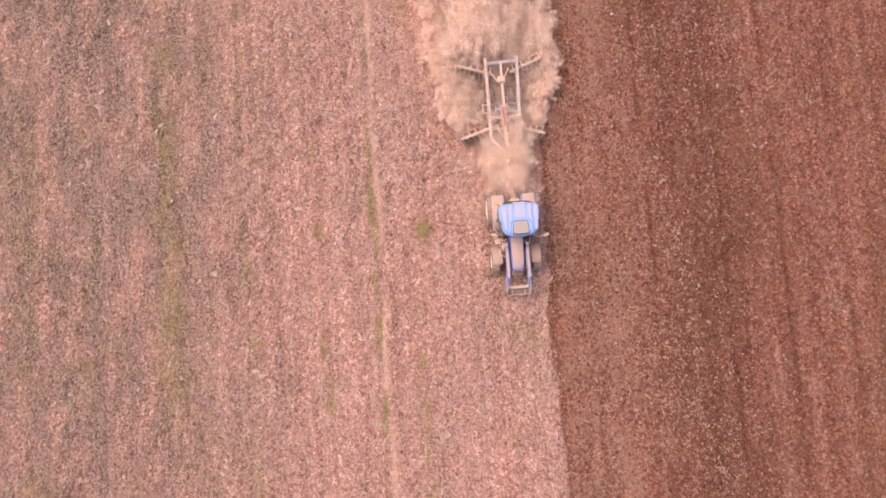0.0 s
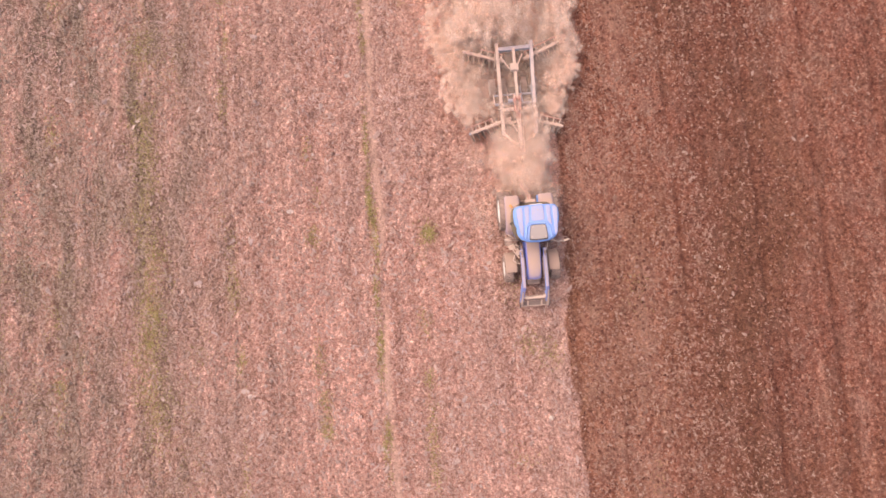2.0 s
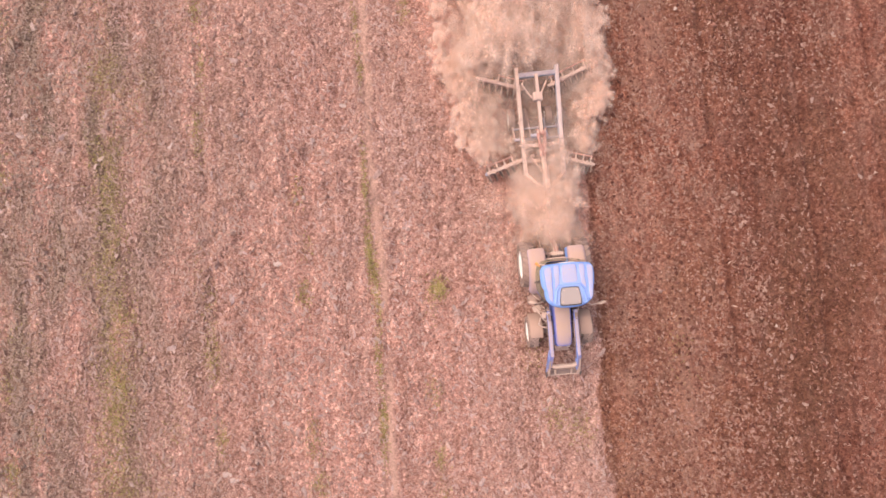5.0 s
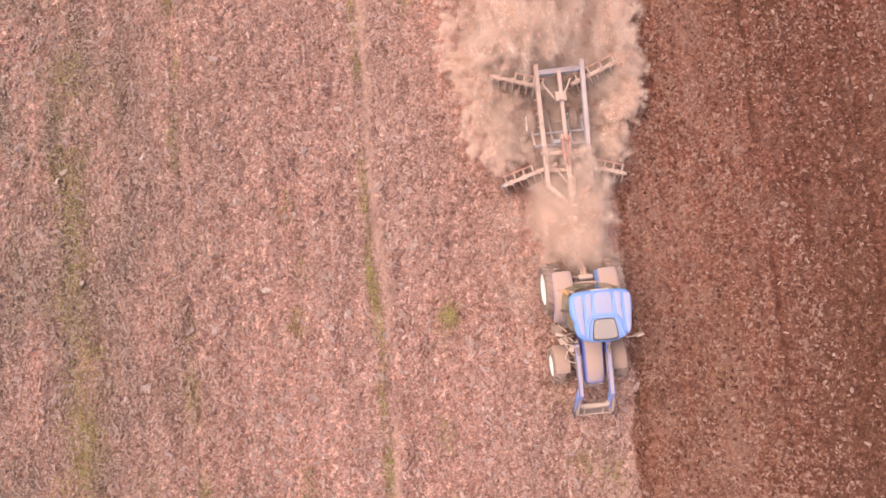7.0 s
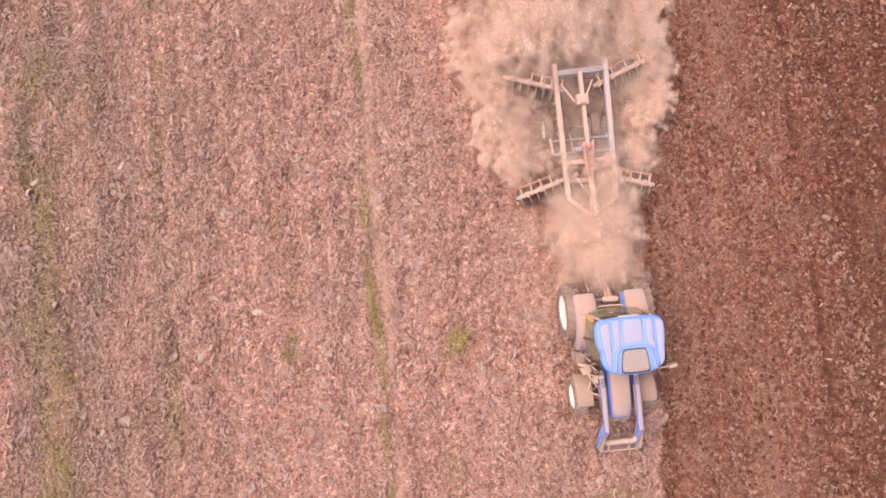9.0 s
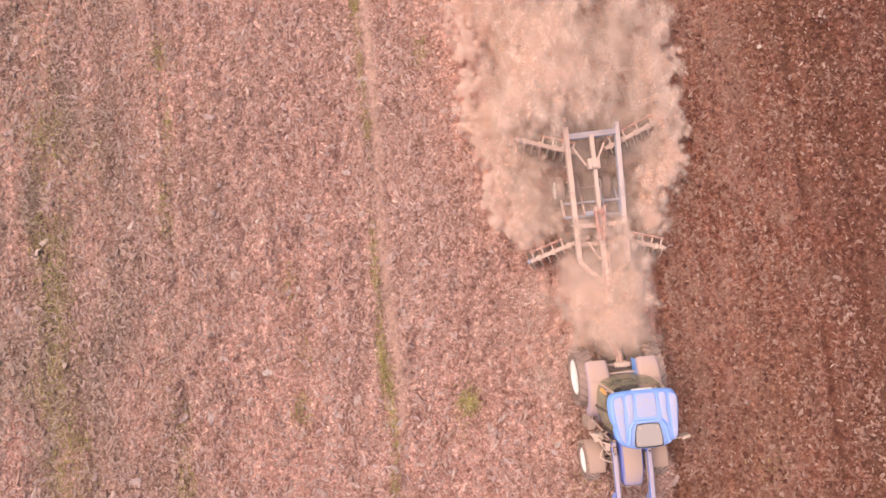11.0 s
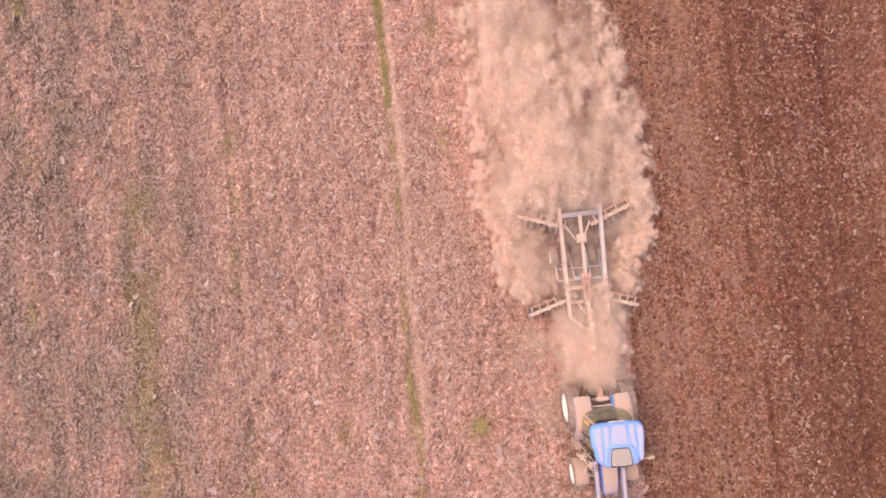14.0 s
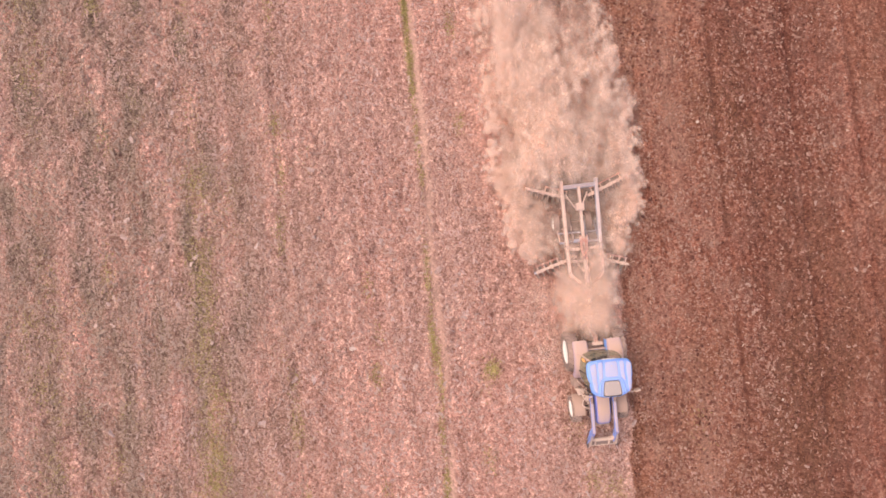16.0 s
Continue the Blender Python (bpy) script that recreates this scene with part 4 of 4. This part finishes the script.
part("carrier_shaft", rod(bmesh.new(), (-0.52, -3.78, 0.70), (0.52, -3.78, 0.70), 0.045, 10), DARK, tractor, "dark carrier cross shaft")

# hydraulic valves and pipes that crowd the space between cab corner and loader tower
part("valve_block", box(bmesh.new(), (-0.80, -1.60, 1.34), (0.26, 0.20, 0.16), turn=18, bevel=0.03), PALE, tractor, "tan dusty hydraulic valve block", True)
part("valve_block", box(bmesh.new(), (-0.60, -1.86, 1.42), (0.15, 0.18, 0.14), turn=-12, bevel=0.03), PALE, tractor, "tan dusty hydraulic valve block", True)
for pts in ([(-0.88, -1.52, 1.44), (-0.74, -1.70, 1.52), (-0.56, -1.76, 1.56), (-0.47, -1.84, 1.60)], [(-0.80, -1.66, 1.44), (-0.70, -1.86, 1.50), (-0.58, -2.04, 1.48), (-0.47, -2.02, 1.46)], [(-0.70, -1.92, 1.34), (-0.78, -2.14, 1.30), (-0.66, -2.24, 1.32), (-0.48, -2.30, 1.34)], [(-0.66, -1.50, 1.46), (-0.52, -1.66, 1.55), (-0.40, -1.70, 1.50)], [(0.62, -1.52, 1.36), (0.56, -1.74, 1.50), (0.47, -1.86, 1.60)]):
    part("hydraulic_pipe", pipe(bmesh.new(), [Vector(p) for p in pts], 0.022, 7), PALE, tractor)
for x, y in ((-0.47, -1.86), (0.47, -1.86), (-0.45, -2.02), (0.45, -2.02)):
    part("bracket_bolt", rod(bmesh.new(), (x, y, 1.60), (x, y, 1.66), 0.03, 8), DARK, tractor)

# three-point linkage and drawbar hitch
bm = bmesh.new()
for x in (-0.42, 0.42):
    bar(bm, (x * 0.7, 0.15, 0.62), (x, 0.85, 0.55), 0.06, 0.09, 0.01)
    rod(bm, (x * 0.8, 0.45, 0.58), (x * 0.6, 0.22, 1.12), 0.028, 8)
bar(bm, (-0.34, 0.22, 1.14), (0.34, 0.22, 1.14), 0.08, 0.08, 0.01)
box(bm, (0.08, 0.20, 1.02), (0.34, 0.22, 0.26), bevel=0.03)
bar(bm, (0.06, 0.1, 0.45), (0.04, 0.92, 0.45), 0.10, 0.06, 0.01)
part("rear_linkage", bm, DARK, tractor, "dark rear three-point linkage")
for k in range(4):
    bm = rod(bmesh.new(), (0.0 + 0.045 * k, 0.26, 1.14), (0.0 + 0.045 * k, 0.44, 1.10), 0.022, 8)
    part("hydraulic_coupler", bm, RED if k % 2 else PALE, tractor)

part("remote_valve", box(bmesh.new(), (0.10, 0.20, 1.16), (0.42, 0.14, 0.12), bevel=0.025), PALE, tractor, "tan dusty remote valve bank", True)
for k in range(5):
    part("valve_lever", rod(bmesh.new(), (-0.06 + 0.08 * k, 0.16, 1.21), (-0.07 + 0.085 * k, 0.12, 1.30), 0.014, 6), DARK, tractor)

# ---- disc harrow ----
harrow = thing("disc_harrow", (-0.07, 4.9, 0.0), "wide trailed offset disc harrow with dusty tan frame working the soil", "harrow")
ZF = 1.02
for a, b, paint, say in (((-0.69, 6.86, ZF), (-0.69, 3.02, ZF), STEEL, "tan dusty box-section side beam"), ((0.74, 6.88, ZF), (0.625, 2.98, ZF), WORN_BLUE, "dusty box-section side beam with worn blue paint")):
    beam = part("side_beam", bar(bmesh.new(), a, b, 0.135, 0.17), paint, harrow, say)
    for k in range(7):
        p = Vector(a).lerp(Vector(b), (k + 0.6) / 7.4)
        part("bolt", rod(bmesh.new(), p + Vector((0, 0, 0.08)), p + Vector((0, 0, 0.105)), 0.02, 6), STEEL, beam)
for a, b in (((-0.695, 3.06, ZF), (-0.12, 2.48, ZF)), ((0.63, 3.02, ZF), (0.06, 2.46, ZF))):
    part("front_brace", bar(bmesh.new(), a, b, 0.115, 0.15), STEEL, harrow, "tan dusty converging front brace")
for y in (6.3, 5.75, 5.32, 4.9, 4.1):
    part("beam_stud", rod(bmesh.new(), (-0.75, y, ZF), (-0.83, y, ZF - 0.01), 0.02, 6), STEEL, harrow)
part("hydraulic_manifold", box(bmesh.new(), (-0.30, 4.38, ZF + 0.12), (0.20, 0.12, 0.12), bevel=0.02), BLUEGREY, harrow, "blue-grey hydraulic manifold")
part("rear_beam", bar(bmesh.new(), (-0.63, 6.58, ZF), (0.68, 6.62, ZF), 0.16, 0.16), BLUEGREY, harrow, "blue-grey rear cross beam")
part("middle_beam", bar(bmesh.new(), (-0.63, 4.05, ZF), (0.60, 4.05, ZF), 0.13, 0.14), STEEL, harrow, "tan dusty middle cross beam")
part("front_beam", bar(bmesh.new(), (-0.68, 3.55, ZF - 0.16), (0.62, 3.55, ZF - 0.16), 0.12, 0.12), STEEL, harrow)
part("centre_beam", bar(bmesh.new(), (-0.02, 6.56, ZF + 0.10), (-0.02, 2.36, ZF + 0.10), 0.115, 0.14), STEEL, harrow, "tan dusty lengthwise centre beam")
bm = box(bmesh.new(), (-0.05, 5.74, ZF + 0.14), (0.33, 0.30, 0.20), bevel=0.02)
box(bm, (-0.05, 5.74, ZF + 0.26), (0.15, 0.24, 0.07), bevel=0.012)
part("valve_box", bm, STEEL, harrow, "tan dusty box on the centre beam")
for a, b in (((-0.24, 5.72, ZF + 0.1), (-0.56, 6.30, ZF)), ((0.02, 5.72, ZF + 0.1), (0.34, 6.34, ZF)), ((-0.12, 3.10, ZF + 0.05), (-0.42, 3.62, ZF)), ((0.06, 3.10, ZF + 0.05), (0.36, 3.66, ZF))):
    part("stay", bar(bmesh.new(), a, b, 0.05, 0.05, 0.006), STEEL, harrow)
# axle frame that carries the transport wheels
bm = bmesh.new()
bar(bm, (-0.94, 4.74, 0.82), (0.70, 4.74, 0.82), 0.06, 0.07, 0.008)
part("axle_rail", bm, BLUEGREY, harrow, "blue-grey axle frame rail")
bm = bmesh.new()
bar(bm, (-0.94, 4.34, 0.88), (0.70, 4.34, 0.88), 0.08, 0.08, 0.008)
part("axle_rail", bm, BLUEGREY, harrow, "blue-grey axle frame rail")
for x in (-0.94, -0.36, 0.22, 0.66):
    part("axle_arm", bar(bmesh.new(), (x, 4.36, 0.86), (x, 5.20, 0.42), 0.06, 0.09, 0.008), BLUEGREY if x > 0 else STEEL, harrow)
part("axle", rod(bmesh.new(), (-1.05, 5.2, 0.40), (0.82, 5.2, 0.40), 0.04, 12), DARK, harrow)
for x, out in ((-0.95, -1), (-0.52, -1), (0.36, -1), (0.80, 1)):
    wheel(harrow, (x, 5.2, 0.40), 0.40, 0.24, 22, out, 0.012, name="transport_wheel")
# red lift cylinders and the hoses to the tractor
for x0, x1 in ((-0.17, -0.10), (0.06, 0.00)):
    bm = rod(bmesh.new(), (x0, 4.42, ZF + 0.30), (x1, 3.62, ZF + 0.18), 0.05, 14)
    cyl = part("hydraulic_cylinder", bm, RED, harrow, "faded red hydraulic cylinder", True)
    part("piston_rod", rod(bmesh.new(), (x1, 3.62, ZF + 0.18), (x1 + 0.02, 3.05, ZF + 0.12), 0.028, 10), PALE, cyl)
    part("cylinder_lug", box(bmesh.new(), (x0, 4.46, ZF + 0.26), (0.07, 0.12, 0.2), bevel=0.015), STEEL, cyl)
bm = pipe(bmesh.new(), [(-0.20, 4.55, 1.32), (-0.05, 4.34, 1.40), (0.10, 4.56, 1.32)], 0.035, 8)
part("lift_yoke", bm, RED, harrow, "faded red lift yoke")
bm = bmesh.new()
bar(bm, (-0.06, 2.55, ZF), (0.02, 1.6, 0.82), 0.13, 0.15)
bar(bm, (0.02, 1.62, 0.82), (0.05, 0.86, 0.52), 0.12, 0.13)
part("drawbar", bm, STEEL, harrow, "tan dusty drawbar hooked to the tractor")
for k in range(4):
    x = -0.10 + 0.07 * k
    pts = [(x * 0.8, 3.3, 1.16), (x - 0.04, 2.4, 1.10 + 0.02 * k), (x - 0.10, 1.5, 0.90), (x * 0.6 - 0.14 + 0.02 * k, 0.9, 1.06), (0.0 + 0.045 * k, 0.42, 1.10)]
    part("hose", pipe(bmesh.new(), pts, 0.021, 6), RED if k == 1 else STEEL, harrow, "red dusty hydraulic hose" if k == 1 else "")


def disc_mesh(radius):
    """A notched concave disc; its axle lies along x."""
    bm = bmesh.new()
    steps = 24
    rings = []
    for r, d in ((0.03, 0.075), (radius * 0.4, 0.055), (radius * 0.75, 0.022), (radius, 0.0)):
        rings.append([(d, r * math.cos(2 * math.pi * k / steps) * (0.93 if r == radius and k % 3 == 0 else 1), r * math.sin(2 * math.pi * k / steps) * (0.93 if r == radius and k % 3 == 0 else 1)) for k in range(steps)])
    back = [[(x + 0.008, y, z) for x, y, z in ring] for ring in reversed(rings)]
    loft(bm, rings + back, cap=False)
    bmesh.ops.recalc_face_normals(bm, faces=bm.faces)
    me = bpy.data.meshes.new("disc")
    bm.to_mesh(me)
    bm.free()
    me.materials.append(DISC)
    return me


DISC_MESH = disc_mesh(0.30)


def shank_mesh():
    """A curved scraper tine that hangs from the gang beam."""
    bm = bmesh.new()
    pts = [(0, 0.05, 0.06), (0, -0.11, 0.05), (0.02, -0.20, -0.03), (0.04, -0.26, -0.16)]
    pipe(bm, [Vector(p) for p in pts], 0.013, 6)
    me = bpy.data.meshes.new("scraper_tine")
    bm.to_mesh(me)
    bm.free()
    me.materials.append(PALE)
    return me


SHANK_MESH = shank_mesh()


def gang(a, b, discs, rail_from, rail_to, end_cap):
    """A disc gang: beam from a to b, discs on their axle below it, red guard rail behind."""
    a, b = Vector(a), Vector(b)
    d = (b - a).normalized()
    back = Vector((-d.y, d.x, 0)) if d.x > 0 else Vector((d.y, -d.x, 0))
    yaw = math.atan2(d.y, d.x)
    beam = part("gang_beam", bar(bmesh.new(), a, b, 0.115, 0.13), STEEL, harrow, "tan dusty gang beam carrying steel discs")
    base = world_base(beam)
    length = (b - a).length
    part("gang_axle", rod(bmesh.new(), a - Vector((0, 0, 0.42)), b - Vector((0, 0, 0.42)), 0.03, 8), DARK, beam)
    for k in range(discs):
        p = a + d * (length * (k + 0.35) / (discs - 0.2))
        disc = new("disc", DISC_MESH)
        disc.parent = beam
        disc.matrix_local = Matrix.Translation(p - Vector((0, 0, 0.42)) - base) @ Matrix.Rotation(yaw, 4, "Z")
        tine = new("scraper_tine", SHANK_MESH)
        tine.parent = beam
        tine.matrix_local = Matrix.Translation(p + d * 0.06 - base) @ Matrix.Rotation(yaw if d.x > 0 else yaw + math.pi, 4, "Z")
    for u in (0.12, 0.36, 0.62, 0.86):
        p = a + d * length * u
        bm = bar(bmesh.new(), p + Vector((0, 0, -0.02)), p - Vector((0, 0, 0.42)), 0.06, 0.05, 0.006)
        part("bearing_hanger", bm, STEEL, beam)
        part("beam_clamp", box(bmesh.new(), p[:], (0.09, 0.165, 0.165), turn=math.degrees(yaw), bevel=0.012), STEEL, beam)
        for off in (-0.05, 0.05):
            part("clamp_bolt", rod(bmesh.new(), p + d * off + Vector((0, 0, 0.06)), p + d * off + Vector((0, 0, 0.125)), 0.016, 6), PALE, beam)
    lift = Vector((0, 0, 0.13))
    ra, rb = a + d * length * rail_from + back * 0.23 + lift, a + d * length * rail_to + back * 0.23 + lift
    part("guard_rail", rod(bmesh.new(), ra, rb, 0.024, 8), RED, beam, "faded red scraper rail")
    for k in range(4):
        u = rail_from + (rail_to - rail_from) * (0.04 + 0.305 * k)
        p = a + d * length * u
        part("rail_bracket", bar(bmesh.new(), p + lift * 0.6, p + back * 0.27 + lift, 0.045, 0.03, 0.006), PALE, beam)
    part("end_bearing", rod(bmesh.new(), b - d * 0.02, b + d * 0.07, 0.07, 10, 0.04), end_cap, beam)


gang((-0.30, 3.76, 0.80), (-2.02, 3.23, 0.80), 8, 0.42, 0.96, BLUEGREY)
gang((0.20, 3.72, 0.80), (1.73, 3.26, 0.80), 7, 0.40, 0.95, PALE)
gang((-0.42, 6.16, 0.80), (-2.06, 6.71, 0.80), 8, 0.05, 0.60, PALE)
gang((0.40, 6.20, 0.80), (1.88, 6.80, 0.80), 7, 0.10, 0.98, PALE)


# ---- dust ----
DISC_SIDES = 7


def dust_cloud(name, label, lumps, per_lump=5):
    """Airborne soil as many small soft wisps; lumps are rows of centre, radii and thickness."""
    lumps = np.array(lumps)
    row = np.repeat(np.arange(len(lumps)), per_lump)
    n = len(row)
    ball = rng.normal(0, 1, (n, 3))
    ball *= (rng.uniform(0, 1, n) ** 0.5 / np.linalg.norm(ball, axis=1))[:, None] * 0.75
    c, r, thick = lumps[row, :3], lumps[row, 3:6], lumps[row, 6]
    p = c + ball * r
    p[:, 2] = np.maximum(p[:, 2], 0.05 + 0.1 * rng.uniform(0, 1, n))
    size = np.maximum(r[:, 0] * rng.uniform(0.4, 0.85, n), 0.11)
    long = r[:, 1] / r[:, 0]
    a = np.arange(DISC_SIDES) * 2 * math.pi / DISC_SIDES
    wisp = np.concatenate([[(0, 0, 0)], np.stack([np.cos(a) * 0.5, np.sin(a) * 0.5, a * 0], 1), np.stack([np.cos(a), np.sin(a), a * 0], 1)])
    k = np.arange(DISC_SIDES)
    nxt = (k + 1) % DISC_SIDES
    f = np.concatenate([np.stack([k * 0, 1 + k, 1 + nxt], 1), np.stack([1 + k, 1 + DISC_SIDES + k, 1 + DISC_SIDES + nxt], 1), np.stack([1 + k, 1 + DISC_SIDES + nxt, 1 + nxt], 1)])
    scale = np.stack([size * rng.uniform(0.75, 1.2, n), size * long * rng.uniform(0.75, 1.2, n), size], 1)
    rot = turns(rng.normal(0, 0.5, n), rng.normal(0, 0.4, n), rng.normal(0, 0.4, n))
    v = np.einsum("nij,nkj->nki", rot, wisp[None] * scale[:, None, :]) + p[:, None, :]
    v[:, :, 2] = np.maximum(v[:, :, 2], 0.06)
    nv = len(wisp)
    me = bpy.data.meshes.new(name)
    fill(me, v.reshape(-1, 3), (f[None] + (np.arange(n) * nv)[:, None, None]).reshape(-1, 3))
    fall = np.concatenate([[1.0], np.full(DISC_SIDES, 0.55), np.zeros(DISC_SIDES)])
    dense = np.clip((thick * rng.uniform(0.6, 1.3, n))[:, None] * fall[None] * rng.uniform(0.8, 1.2, (n, nv)), 0, 0.33)
    me.attributes.new("haze", "FLOAT", "POINT").data.foreach_set("value", dense.ravel().astype(np.float32))
    me.materials.append(AIRBORNE)
    tagged(new(name, me), label, "dust", kind="stuff")


def billow(out, x, y, z, r, lumps=9, stretch=1.2, flat=0.7, thick=0.2):
    """One billow: lumps of uneven size about its centre."""
    for _ in range(lumps):
        d = rng.normal(0, 1, 3)
        d *= r * rng.uniform(0.25, 0.95) / np.linalg.norm(d)
        q = r * rng.uniform(0.22, 0.5)
        out.append((x + d[0], y + d[1] * stretch, max(0.08, z + d[2] * flat), q, q * stretch, q * flat, thick * rng.uniform(0.7, 1.25)))


def left_side(y):
    return -1.75 - 1.35 * min(max((y - 3.6) / 1.3, 0), 1) - 0.45 * min(max((y - 5.5) / 2.5, 0), 1) - 0.18 * math.sin(y * 1.9)


def right_side(y):
    return 1.55 + 1.0 * min(max((y - 3.6) / 1.6, 0), 1) - 1.3 * min(max((y - 8.5) / 9.0, 0), 1) + 0.16 * math.sin(y * 2.1 + 1)


def billows(out, count, xr, yr, zr, r, where, **kw):
    made = 0
    while made < count:
        x, y = rng.uniform(*xr), rng.uniform(*yr)
        if rng.uniform() > where(x, y):
            continue
        billow(out, x, y, rng.uniform(*zr), rng.uniform(*r), **kw)
        made += 1


def bell(v, centre, width):
    return math.exp(-((v - centre) / width) ** 2)


def veil(out, count, xr, yr, zr, r, where, thick):
    """A thin even haze: wide soft wisps that overlap."""
    made = 0
    while made < count:
        x, y = rng.uniform(*xr), rng.uniform(*yr)
        if rng.uniform() < where(x, y):
            q = rng.uniform(*r)
            out.append((x, y, rng.uniform(*zr), q, q * 1.3, q * 0.3, thick))
            made += 1


def in_wake(x, y, rim=0.5):
    return 1.0 if left_side(y) + rim < x < right_side(y) - rim else 0.0


near = []
billows(near, 60, (-1.0, 1.0), (0.8, 2.7), (0.4, 1.25), (0.25, 0.5), lambda x, y: bell(x, -0.05, 0.65) * bell(y, 1.8, 0.75), thick=0.34, stretch=1.3)
billows(near, 34, (-1.3, 1.25), (0.3, 3.4), (0.15, 0.7), (0.3, 0.6), lambda x, y: bell(x, 0.0, 0.95), thick=0.2, stretch=1.3)
billows(near, 30, (-0.8, 0.8), (2.3, 4.2), (0.7, 1.45), (0.3, 0.5), lambda x, y: bell(x, -0.05, 0.55), thick=0.16)
veil(near, 70, (-1.0, 1.0), (0.9, 3.3), (0.3, 1.3), (0.5, 0.8), lambda x, y: bell(x, 0.0, 0.7), 0.2)
veil(near, 26, (-2.2, 1.4), (-2.4, 2.6), (0.2, 0.7), (0.5, 0.9), lambda x, y: 1.0, 0.06)
dust_cloud("dust_behind_tractor", "pale tan dust cloud over the drawbar behind the tractor", near)

wake = []
# even haze from the front gangs to the end of the trail, a little of it over the frame
veil(wake, 130, (-3.2, 2.6), (4.0, 8.0), (0.15, 0.7), (0.45, 0.8), lambda x, y: in_wake(x, y) * (1 - bell(x, -1.2, 0.6) * bell(y, 5.2, 0.8)), 0.13)
veil(wake, 18, (-2.4, 2.0), (3.6, 6.0), (1.0, 1.5), (0.5, 0.9), in_wake, 0.07)
veil(wake, 270, (-3.7, 2.6), (7.6, 21.0), (0.3, 2.0), (0.5, 1.0), lambda x, y: in_wake(x, y) * (0.25 + 0.75 * bell(x, -1.5 + 0.5 * math.sin(y * 0.75), 1.2)), 0.085)
# low billows between the gangs and under the frame
billows(wake, 50, (-3.2, 2.6), (3.8, 7.4), (0.1, 0.55), (0.35, 0.7), lambda x, y: in_wake(x, y, 0.3) * (1 - bell(x, -1.1, 0.55) * bell(y, 5.3, 0.7)), thick=0.2, flat=0.5)
# thick lobes thrown out beside the frame
billows(wake, 56, (-3.2, -1.1), (4.1, 7.6), (0.2, 0.7), (0.3, 0.62), lambda x, y: (1.0 if left_side(y) + 0.35 < x else 0.0) * (1 - bell(x, -1.2, 0.75) * bell(y, 5.3, 0.9)), thick=0.3)
billows(wake, 40, (1.3, 2.7), (4.2, 8.6), (0.2, 0.8), (0.25, 0.5), lambda x, y: (1.0 if x < right_side(y) - 0.25 else 0.0) * bell(x, right_side(y) - 0.4, 0.45), thick=0.36)
# the trail behind the rear gangs, thickest in long streaks
billows(wake, 110, (-3.6, 2.4), (7.3, 13.0), (0.3, 2.0), (0.35, 0.8), lambda x, y: in_wake(x, y, 0.4) * (0.14 + 0.86 * max(bell(x, -1.3 + 0.5 * math.sin(y * 0.8), 0.9), 0.6 * bell(x, right_side(y) - 0.5, 0.4))), thick=0.29, stretch=2.4)
billows(wake, 60, (-3.6, 2.0), (12.5, 21.0), (0.3, 2.4), (0.45, 1.0), lambda x, y: in_wake(x, y, 0.35) * (0.2 + 0.8 * bell(x, -1.6 + 0.5 * math.sin(y * 0.7), 1.0)), thick=0.25, stretch=2.6)
# bright heads of dust that the rear gangs throw up
billows(wake, 34, (-2.7, 0.4), (7.2, 10.2), (0.7, 1.9), (0.28, 0.55), lambda x, y: bell(x, -1.1, 0.9), thick=0.32, stretch=1.5)
# small crisp curls along both borders
for k in range(130):
    y = 3.8 + 13.0 * rng.uniform() ** 1.5
    for x in (left_side(y) + rng.uniform(-0.05, 0.5), right_side(y) - rng.uniform(-0.05, 0.5)):
        billow(wake, x, y, rng.uniform(0.15, 0.9) if y < 7.3 else rng.uniform(0.2, 1.4), rng.uniform(0.16, 0.36), lumps=5, thick=0.29 if y < 10 else 0.17)
dust_cloud("dust_wake", "billowing pale tan dust cloud trailing behind the harrow", wake)
